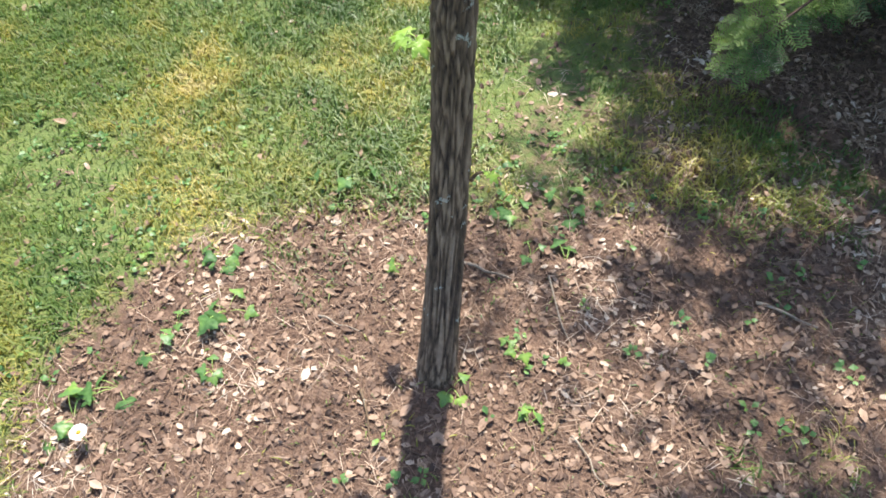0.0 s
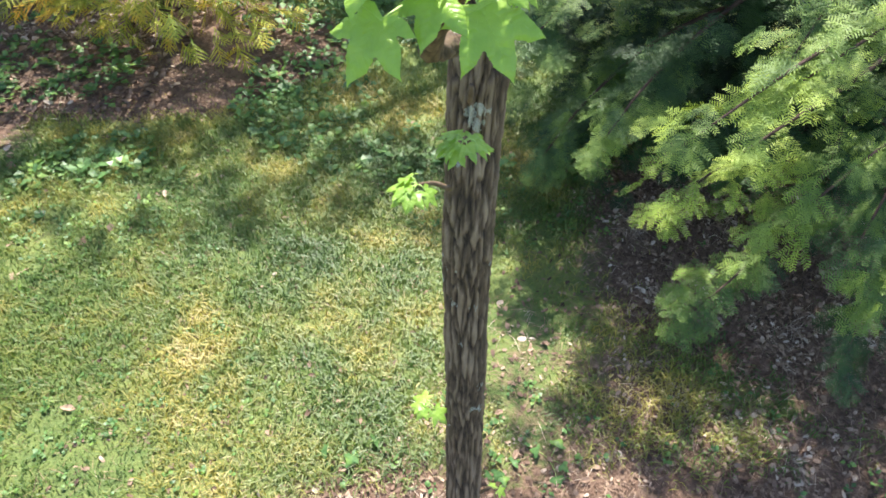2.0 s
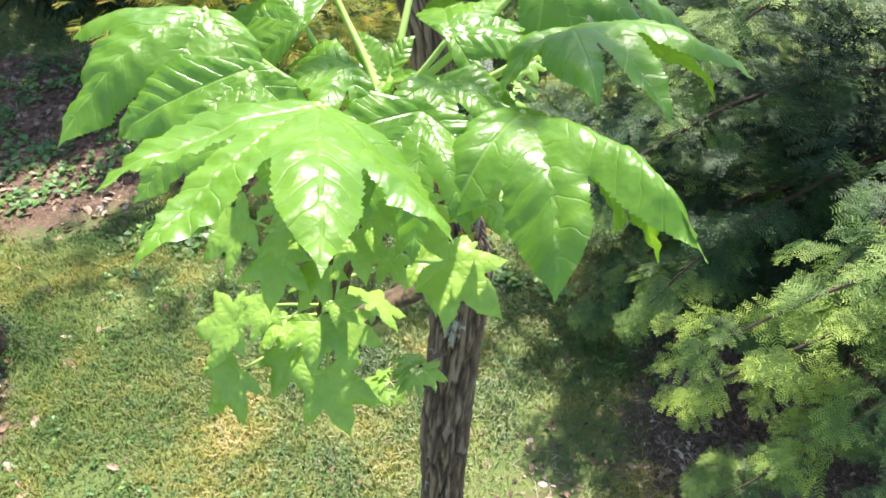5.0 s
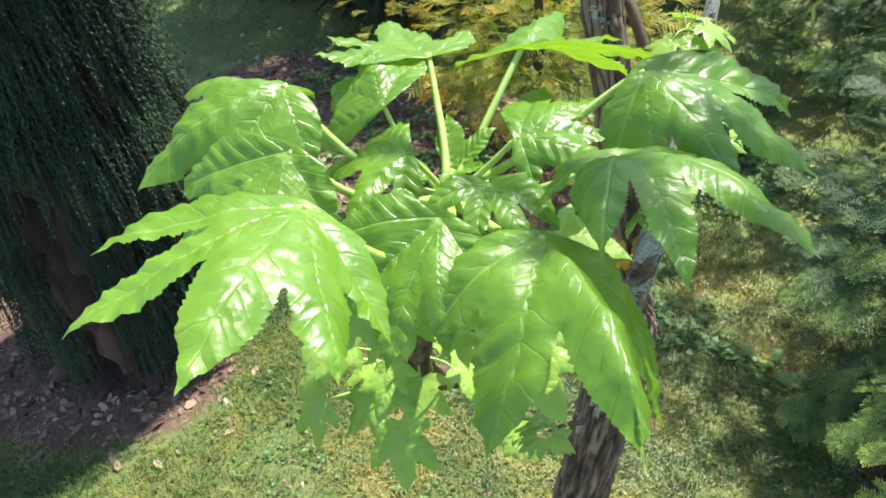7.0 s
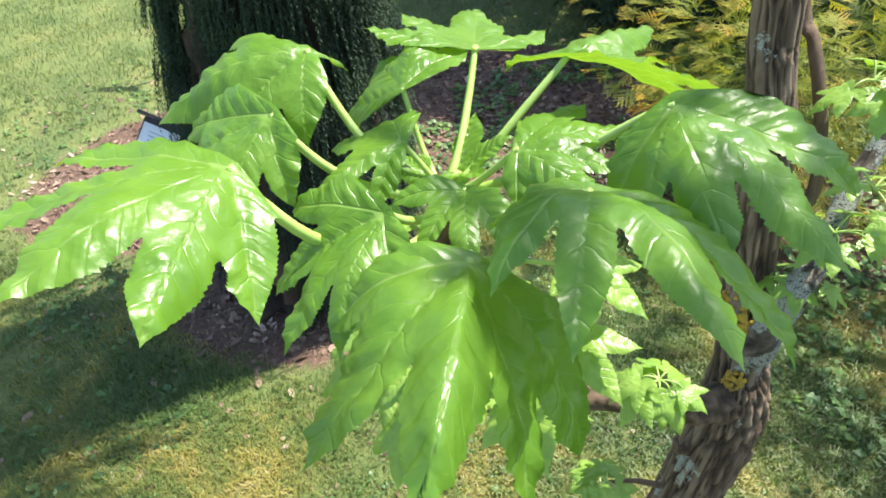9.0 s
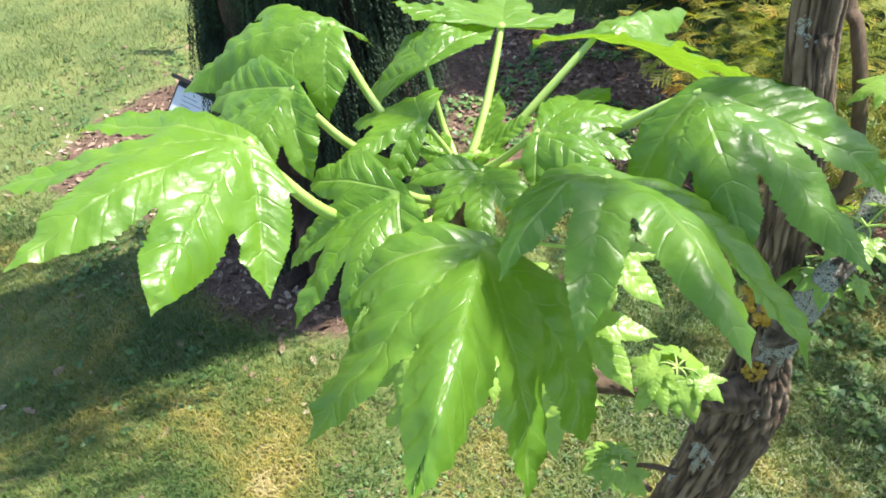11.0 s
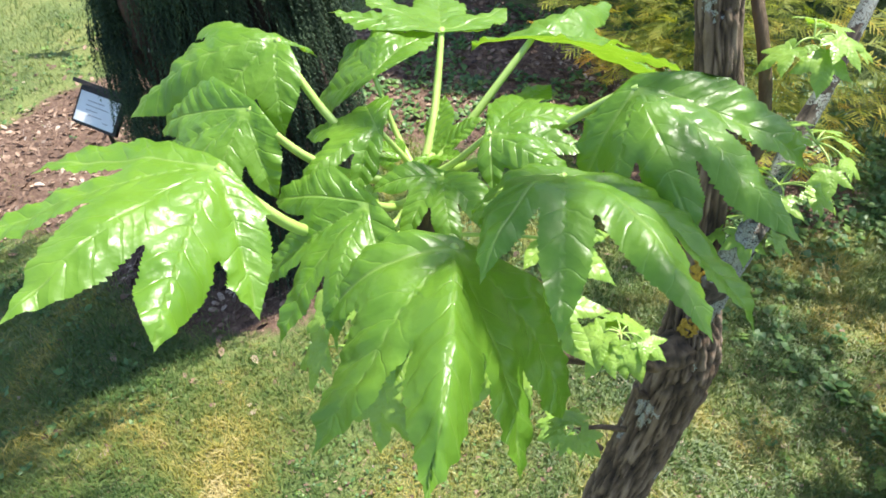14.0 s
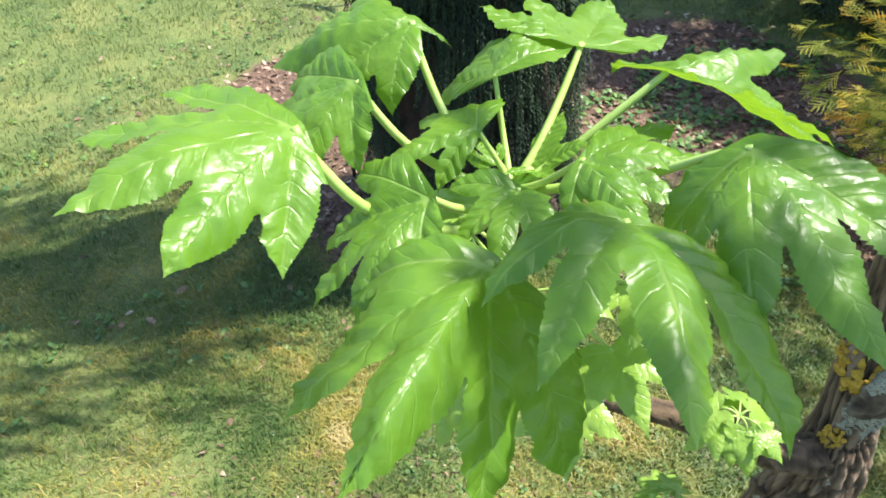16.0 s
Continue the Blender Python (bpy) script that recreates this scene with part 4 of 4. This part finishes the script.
def limb_sprays(name, parent, limbs, templates, mat, size, per, seed, tone=0.6):
    """Sprays in two ranks along boughs given as rows of x, y, z."""
    r = np.random.default_rng(seed)
    P, W, U, S, T = [], [], [], [], []
    for limb in limbs:
        g = glide(limb, 12)
        t = np.gradient(g, axis=0)
        for k in range(per):
            s = (0.12 + 0.88 * (k + 0.5) / per) * (len(g) - 1)
            i = min(int(s), len(g) - 2)
            c = g[i] + (g[i + 1] - g[i]) * (s - i)
            d = t[i] / np.linalg.norm(t[i])
            side = np.cross((0, 0, 1.0), d)
            side /= np.linalg.norm(side)
            P.append(c + r.normal(0, 0.022, 3) * (1.3, 1.3, 0.7))
            W.append(d * 0.8 + side * (1 if k % 2 else -1) * r.uniform(0.2, 1.3) + np.array((0, 0, r.uniform(-0.45, 0.2))))
            U.append(np.array((0, 0, 1.0)) + r.normal(0, 0.2, 3))
            S.append(size * r.uniform(0.75, 1.2))
            T.append(np.clip(tone + r.normal(0, 0.13) + 0.25 * (k / per - 0.5), 0, 1))
        P.append(g[-1]), W.append(t[-1]), U.append(np.array((0, 0, 1.0))), S.append(size), T.append(min(1, tone + 0.2))
    pts, tones = scatter(templates, np.array(P), np.array(W), np.array(U), np.array(S), np.array(T))
    return tris_mesh(name, pts - np.array(parent.location), tones, mat, parent)


fir = thing("fir_shrub", "dense green fir shrub with bright young tips, sweeping to the mulch", "shrub", (1.30, 2.15, 0))
for k, (x, y, z) in enumerate(((1.30, 2.15, 1.7), (1.2, 2.1, 1.5), (1.45, 2.2, 1.5))):
    tube("stem", [(0.03 * k, 0.02 * k, -0.05, 0.035), (0.02, 0, 0.5, 0.03), (x - 1.3, y - 2.15, z, 0.010)], DARK_BARK, fir, 10, 6, 0.2, 30)
NEAR_LIMBS = [[(1.3, 2.0, 0.9), (1.15, 1.6, 0.80), (1.00, 1.35, 0.68), (0.86, 1.18, 0.56)],
              [(1.25, 2.0, 0.5), (1.2, 1.6, 0.45), (1.08, 1.34, 0.36), (0.97, 1.15, 0.24)],
              [(1.25, 2.0, 0.55), (1.05, 1.6, 0.46), (0.80, 1.36, 0.36), (0.64, 1.27, 0.26)],
              [(1.2, 2.1, 0.8), (0.8, 1.85, 0.72), (0.58, 1.70, 0.62), (0.46, 1.60, 0.52)],
              [(1.1, 2.2, 0.6), (0.70, 2.0, 0.55), (0.48, 1.86, 0.45), (0.36, 1.78, 0.33)],
              [(1.1, 2.2, 0.9), (0.7, 2.05, 0.86), (0.45, 1.92, 0.76), (0.30, 1.82, 0.66)],
              [(1.1, 2.2, 1.2), (0.75, 2.0, 1.2), (0.55, 1.85, 1.12), (0.42, 1.75, 1.02)],
              [(1.3, 2.0, 1.1), (1.0, 1.7, 1.05), (0.82, 1.50, 0.96), (0.70, 1.38, 0.86)]]
YOUNG_LIMBS = [[(1.30, 1.80, 0.86), (0.98, 1.50, 0.80), (0.74, 1.39, 0.70), (0.53, 1.344, 0.55)],
               [(1.25, 1.75, 0.98), (0.92, 1.45, 0.95), (0.68, 1.33, 0.88), (0.494, 1.271, 0.763)],
               [(1.35, 1.65, 0.86), (1.06, 1.38, 0.80), (0.86, 1.28, 0.70), (0.73, 1.23, 0.58)],
               [(1.40, 1.55, 0.80), (1.18, 1.30, 0.74), (1.00, 1.18, 0.64), (0.88, 1.10, 0.50)],
               [(1.40, 1.70, 1.05), (1.10, 1.45, 1.03), (0.86, 1.36, 0.96), (0.70, 1.32, 0.86)]]
for limb in NEAR_LIMBS + YOUNG_LIMBS:
    tube("limb", [(*(Vector(p) - fir.location), 0.007 - 0.0017 * i) for i, p in enumerate(limb)], DARK_BARK, fir, 6, 5)
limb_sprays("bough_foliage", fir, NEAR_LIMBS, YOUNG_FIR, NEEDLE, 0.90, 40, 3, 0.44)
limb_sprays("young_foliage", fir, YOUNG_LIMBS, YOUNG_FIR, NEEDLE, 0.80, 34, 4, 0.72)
# low crown tone and a dark-needled core put the shrub's inner shade into colour
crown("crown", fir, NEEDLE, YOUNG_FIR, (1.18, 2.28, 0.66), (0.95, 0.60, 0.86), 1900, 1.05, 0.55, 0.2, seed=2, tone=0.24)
crown("inner_shade_crown", fir, DARK_NEEDLE, FIR, (1.22, 2.25, 0.62), (0.80, 0.46, 0.72), 900, 1.8, 0.1, 0.2, seed=29, tone=0.30)
# sparse crown added above the view, placed to dapple the mulch with shade
crown("unseen_shade_crown", fir, NEEDLE, FIR, (0.88, 1.70, 2.02), (0.36, 0.16, 0.28), 95, 1.3, 0.2, 0.2, seed=23, tone=0.42)

# unseen limb and crown added overhead to shade the ground right of the trunk
tube("limb", [(*(Vector(p) - fir.location), q) for p, q in (((1.30, 2.15, 1.6), 0.012), ((0.95, 2.05, 1.95), 0.009), ((0.55, 2.05, 2.05), 0.006), ((0.20, 2.15, 2.0), 0.003))], DARK_BARK, fir, 6, 5)
crown("unseen_overhang_crown", fir, NEEDLE, FIR, (0.42, 2.05, 2.0), (0.34, 0.30, 0.16), 64, 1.1, 0.1, 0.2, seed=41, tone=0.42)

gold = thing("golden_shrub", "golden-green lacy conifer shrub with orange-tipped sprays", "shrub", (-1.02, 3.05, 0))
tube("stem", [(0, 0, -0.05, 0.03), (0.02, 0, 0.4, 0.025), (0.0, 0.02, 1.0, 0.01)], DARK_BARK, gold, 8, 6, 0.2, 30)
crown("crown", gold, GOLD, LACE, (-1.02, 3.05, 0.46), (0.72, 0.50, 0.46), 1000, 0.85, 0.10, 0.12, seed=5, lowest=0.07, tone=0.72)


def backing_shrub(at, radii, n, mat, templates, size, seed, label, tone=0.4, hollow=0.6):
    s = thing("evergreen_shrub", label, "shrub", (at[0], at[1], 0), group="evergreens behind the lawn")
    tube("stem", [(0, 0, -0.05, 0.05), (0.03, 0, at[2] * 0.6, 0.04), (0, 0, at[2] + radii[2] * 0.6, 0.015)], DARK_BARK, s, 8, 6, 0.2, 30)
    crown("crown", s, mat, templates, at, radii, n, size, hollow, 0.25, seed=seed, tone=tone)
    return s


back_fir = backing_shrub((0.55, 4.1, 0.85), (1.1, 0.7, 0.95), 1500, NEEDLE, FIR, 1.6, 11, "dark green fir shrub behind the lawn")
# two unseen crowns and their limb, added up high to shade lawn and undergrowth
crown("unseen_shade_crown", back_fir, NEEDLE, FIR, (0.0, 3.75, 2.50), (0.65, 0.45, 0.50), 150, 1.5, 0.2, 0.2, seed=19, tone=0.42)
tube("limb", [(*(Vector(p) - back_fir.location), r) for p, r in (((0.55, 4.1, 1.5), 0.03), ((0.2, 3.95, 2.3), 0.022), ((-0.3, 3.8, 2.6), 0.014), ((-1.1, 3.72, 2.8), 0.006))], DARK_BARK, back_fir, 8, 6, 0.2, 30)
crown("unseen_side_crown", back_fir, NEEDLE, FIR, (-0.75, 3.72, 2.75), (0.80, 0.28, 0.45), 110, 1.5, 0.2, 0.2, seed=37, tone=0.42)
backing_shrub((2.1, 1.2, 0.9), (0.7, 0.9, 1.1), 900, NEEDLE, FIR, 1.5, 12, "dense fir shrub beside the mulch")
backing_shrub((-1.9, 5.2, 0.9), (1.3, 0.8, 1.3), 1100, NEEDLE, FIR, 2.0, 13, "shaded fir shrub beyond the lawn", 0.3)
backing_shrub((-0.2, 5.6, 1.2), (1.5, 0.8, 1.6), 1200, DARK_NEEDLE, FIR, 2.2, 14, "dark evergreen shrub beyond the lawn", 0.4)
backing_shrub((-2.7, 4.3, 1.4), (1.3, 0.8, 1.5), 3600, DARK_NEEDLE, FIR, 2.0, 18, "tall dark evergreen shading the litter", 0.35)
backing_shrub((-4.2, 4.9, 1.0), (1.2, 0.9, 1.3), 900, DARK_NEEDLE, FIR, 2.2, 15, "dark evergreen shrub in deep shade", 0.4)
backing_shrub((-6.8, 3.2, 0.6), (1.0, 0.9, 0.8), 700, NEEDLE, FIR, 2.2, 16, "green shrub at the far edge of the lawn", 0.6)
backing_shrub((-9.5, 1.0, 1.2), (1.6, 2.0, 1.6), 900, NEEDLE, FIR, 3.0, 17, "green shrub far across the lawn", 0.5)

conifer = thing("weeping_conifer", "dark weeping conifer with stringy bark and hanging branchlets", "tree", (-1.713, 1.345, 0))
tube("trunk", [(0, 0, -0.1, 0.385), (0, 0, 0.02, 0.357), (0, 0, 0.2, 0.32), (0.01, 0.01, 0.6, 0.297), (0.0, 0.02, 1.2, 0.275), (-0.02, 0.03, 2.2, 0.23), (0, 0, 4.0, 0.15), (0, 0, 6.0, 0.05)], DARK_BARK, conifer, 84, 12, 0.35, 4.0, 16, "dark stringy reddish-brown bark")


def hanging(parent, mat, n, seed, ring, z0, z1, size, gaps=0.0, spread=0.08):
    r = np.random.default_rng(seed)
    w = r.uniform(0, 2 * math.pi, n)
    z = r.uniform(z0, z1, n)
    open_ = np.array([noise.noise(Vector((math.cos(a) * 2.5, math.sin(a) * 2.5, q * 0.8 + seed))) for a, q in zip(w, z)])
    keep = open_ > gaps
    w, z = w[keep], z[keep]
    m = len(w)
    rad = ring * (1 + spread * r.normal(size=m).clip(-1.5, 1.5))
    p = np.stack((np.cos(w) * rad, np.sin(w) * rad, z), 1)
    ways = np.stack((np.cos(w) * 0.12, np.sin(w) * 0.12, -np.ones(m)), 1) + r.normal(0, 0.10, (m, 3))
    ups = np.stack((np.cos(w), np.sin(w), np.full(m, 0.2)), 1)
    pts, tones = scatter(HANG, p, ways, ups, size * r.uniform(0.7, 1.4, m), np.clip(r.normal(0.45, 0.2, m), 0, 1))
    return tris_mesh("hanging_foliage", pts, tones, mat, parent)


hanging(conifer, DARK_NEEDLE, 9000, 3, 0.315, 0.90, 2.4, 1.05, -0.3, 0.05)
hanging(conifer, DARK_NEEDLE, 3600, 6, 0.352, 0.20, 0.95, 1.0, -0.25, 0.06)
hanging(conifer, DARK_NEEDLE, 1700, 4, 0.55, 2.0, 6.0, 2.2, -0.5, 0.22)

# ---- plant label on its post ----
label_sign = thing("plant_label", "tilted plant label with a pale plate under a small dark roof", "sign", (-2.108, 0.970, 0))


def box(name, size, at, turn, mat, parent, bevel=0.002, label=""):
    bm = bmesh.new()
    bmesh.ops.create_cube(bm, size=1.0, matrix=Matrix.Diagonal((*size, 1)))
    bmesh.ops.bevel(bm, geom=bm.edges[:], offset=bevel, segments=2, affect="EDGES")
    bm.transform(Matrix.Translation(at) @ turn)
    me = bpy.data.meshes.new(name)
    bm.to_mesh(me)
    bm.free()
    me.materials.append(mat)
    ob = new(name, me)
    ob.parent = parent
    if label:
        ob["label"] = label
    return ob


FACE = Matrix.Rotation(radians(30), 4, "Z") @ Matrix.Rotation(radians(-42), 4, "X") @ Matrix.Rotation(radians(9), 4, "Y")
HEAD = Vector((0.000, 0.001, 0.525))
tube("post", [(0, 0, -0.1, 0.008), (0.000, 0.001, 0.3, 0.008), (0.000, 0.001, 0.505, 0.008)], STEEL, label_sign, 8, 4)
board = box("board", (0.200, 0.016, 0.135), HEAD, FACE, SIGN_WOOD, label_sign)
box("plate", (0.176, 0.004, 0.106), HEAD + FACE @ Vector((0, -0.0105, -0.004)), FACE, SIGN_PLATE, board, 0.001, "pale engraved plate")
box("roof", (0.225, 0.050, 0.014), HEAD + FACE @ Vector((0, -0.014, 0.076)), FACE, SIGN_WOOD, label_sign, 0.002, "small dark roof board")
for k, (w, x, z) in enumerate(((0.075, -0.01, 0.026), (0.10, 0, 0.010), (0.05, -0.02, -0.006), (0.06, 0.0, -0.022), (0.022, 0.05, -0.034))):
    box("text_bar", (w, 0.0012, 0.0028), HEAD + FACE @ Vector((x, -0.0135, z - 0.004)), FACE, INK, board, 0.0003)


far_label = thing("plant_label", "small distant plant label with a pale plate on a thin post", "sign", (-3.925, 1.510, 0))
FAR_FACE = Matrix.Rotation(radians(50), 4, "Z") @ Matrix.Rotation(radians(-35), 4, "X") @ Matrix.Rotation(radians(6), 4, "Y")
tube("post", [(0, 0, -0.1, 0.009), (0, 0, 0.3, 0.009), (0, 0, 0.55, 0.009)], STEEL, far_label, 8, 4)
far_board = box("board", (0.21, 0.016, 0.14), Vector((0, 0, 0.57)), FAR_FACE, SIGN_WOOD, far_label)
box("plate", (0.185, 0.004, 0.11), Vector((0, 0, 0.57)) + FAR_FACE @ Vector((0, -0.0105, -0.004)), FAR_FACE, SIGN_PLATE, far_board, 0.001, "pale plate")
box("roof", (0.23, 0.05, 0.014), Vector((0, 0, 0.57)) + FAR_FACE @ Vector((0, -0.014, 0.08)), FAR_FACE, SIGN_WOOD, far_label, 0.002, "small dark roof board")

# ---- small things on the ground ----
def seedling(at, size, seed, tone, label):
    r = random.Random(seed)
    z = height_at(*at)
    ob = thing("seedling", label, "seedling", (at[0], at[1], z), "seedlings in the mulch")
    for k in range(r.choice((3, 4, 4, 5))):
        w, el = r.uniform(0, 6.28), r.uniform(0.2, 0.9)
        d = Vector((math.cos(w) * math.cos(el), math.sin(w) * math.cos(el), math.sin(el)))
        tip = d * size * r.uniform(0.5, 1.0)
        tube("stem", [(0, 0, -0.004, 0.0008), (*(tip * 0.5 + Vector((0, 0, 0.004))), 0.0007), (*tip, 0.0006)], STALK, ob, 5, 3)
        k2 = size * r.uniform(0.45, 0.75)
        n = Vector((d.x * 0.4 + r.uniform(-0.3, 0.3), d.y * 0.4 + r.uniform(-0.3, 0.3), 1))
        palmate("leaf", tip, [tip + q for q in lobed(n, Vector((d.x, d.y, -0.2)), [(-75, 0.75 * k2, 0.1 * k2), (0, k2, 0.12 * k2), (75, 0.75 * k2, 0.1 * k2)])], HERB, ob, 0.3, 0.75, 1.0, min(1, max(0, tone + r.uniform(-0.2, 0.2))), 0.05, seed + k, 0.5)


for k, at in enumerate([(-0.167, 1.009), (-0.387, 0.875), (-0.347, 0.749), (-0.437, 0.718), (-0.452, 0.65), (-0.5, 0.579), (-0.343, 0.623), (0.179, 1.029), (0.297, 1.044), (0.226, 0.912), (0.293, 0.896), (-0.557, 0.516), (-0.574, 0.484), (-0.204, 1.08), (-0.144, 1.1)]):
    seedling(at, 0.030 + 0.012 * (k % 3), 300 + k, 0.4, "small dark green seedling with rounded leaves in the mulch")
for k, at in enumerate([(0.207, 0.694), (0.223, 0.555), (0.09, 0.619), (-0.025, 0.876)]):
    seedling(at, 0.034, 400 + k, 0.95, "small yellow-green seedling in the mulch")


def fallen_twig(a, b, radius, seed, mat, label):
    r = random.Random(seed)
    ob = thing("fallen_twig", label, "twig", (a[0], a[1], height_at(*a)), "twigs on the mulch")
    rows = []
    for k in range(5):
        q = k / 4
        x, y = a[0] + (b[0] - a[0]) * q + r.uniform(-0.004, 0.004), a[1] + (b[1] - a[1]) * q + r.uniform(-0.004, 0.004)
        rows.append((x - a[0], y - a[1], height_at(x, y) - height_at(*a) + radius * 0.6 + r.uniform(0.002, 0.008), radius * (1 - 0.5 * q)))
    tube("stick", rows, mat, ob, 7, 4, 0.2, 60)


PALE_TWIG = bark_material("weathered_twig", (0.10, 0.075, 0.055), (0.30, 0.24, 0.18), (0.52, 0.45, 0.36), 200)
for k, (a, b) in enumerate([((0.259, 0.859), (0.296, 0.711)), ((-0.068, 0.603), (-0.039, 0.507)), ((0.637, 0.824), (0.738, 0.776)), ((0.293, 0.535), (0.344, 0.459)), ((0.415, 1.218), (0.469, 1.135)), ((0.093, 0.883), (0.188, 0.848)), ((-0.176, 0.747), (-0.085, 0.716)), ((0.246, 0.522), (0.284, 0.574))]):
    fallen_twig(a, b, 0.0022 + 0.0006 * (k % 3), 50 + k, PALE_TWIG if k % 3 != 1 else TWIG_BARK, "pale weathered twig lying on bark mulch" if k % 3 != 1 else "brown twig lying on bark mulch")

daisy = thing("daisy", "white daisy flower in the lawn grass", "flower", (-0.516, 0.476, 0.0))
tube("stem", [(0, 0, -0.01, 0.0012), (0.002, 0, 0.02, 0.001), (0.0, 0.002, 0.034, 0.001)], STALK, daisy, 6, 4)
for k in range(18):
    w = 2 * math.pi * k / 18
    d, q = Vector((math.cos(w), math.sin(w), 0.25)), Vector((-math.sin(w), math.cos(w), 0))
    c = Vector((0, 0.002, 0.034))
    link_mesh("petal", [tuple(c + d * 0.003 - q * 0.001), tuple(c + d * 0.003 + q * 0.001), tuple(c + d * 0.011 + q * 0.0021), tuple(c + d * 0.0145 + q * 0.001), tuple(c + d * 0.0145 - q * 0.001), tuple(c + d * 0.011 - q * 0.0021)], [(0, 1, 2, 5), (5, 2, 3, 4)], PETAL, daisy)
box("disc", (0.008, 0.008, 0.004), Vector((0, 0.002, 0.036)), Matrix.Identity(4), LICHEN, daisy, 0.0018)


def dry_leaves(name, x0, x1, y0, y1, n, size, label):
    """Curled fallen leaves lying about."""
    tri, tone = [], []
    while len(tri) < n * 8:
        x, y = rng.uniform(x0, x1), rng.uniform(y0, y1)
        if rng.random() > 0.25 + litter_at(x, y):
            continue
        o = np.array((x, y, height_at(x, y) + 0.010))
        w, k = rng.uniform(0, 6.28), size * rng.uniform(0.6, 1.3)
        a, b = np.array((math.cos(w), math.sin(w), rng.normal(0, 0.25))), np.array((-math.sin(w), math.cos(w), rng.normal(0, 0.25)))
        up = np.array((0, 0, 1.0))
        rim = [o - a * k, o - a * 0.4 * k + b * 0.45 * k + up * 0.3 * k * rng.random(), o + a * 0.35 * k + b * 0.42 * k + up * 0.35 * k * rng.random(), o + a * k + up * 0.25 * k * rng.random(),
               o + a * 0.35 * k - b * 0.42 * k + up * 0.35 * k * rng.random(), o - a * 0.4 * k - b * 0.45 * k + up * 0.3 * k * rng.random()]
        m0, m1 = o - a * 0.35 * k, o + a * 0.35 * k
        for q in ((rim[0], m0, rim[1]), (rim[1], m0, m1), (rim[1], m1, rim[2]), (rim[2], m1, rim[3]), (rim[3], m1, rim[4]), (rim[4], m1, m0), (rim[4], m0, rim[5]), (rim[5], m0, rim[0])):
            tri.append(q)
            tone.append(0)
        tone[-8:] = [float(np.clip(rng.normal(0.6, 0.22), 0, 1))] * 8
    return tagged(tris_mesh(name, np.array(tri), np.array(tone), LITTER), label, "dry leaves", kind="stuff")


dry_leaves("dry_leaves", -0.9, 2.0, 0.0, 2.4, 420, 0.012, "curled pale dry leaves strewn over mulch and lawn")
dry_leaves("far_dry_leaves", -4.0, -0.9, -0.2, 3.6, 420, 0.020, "curled dry leaves on lawn and litter")
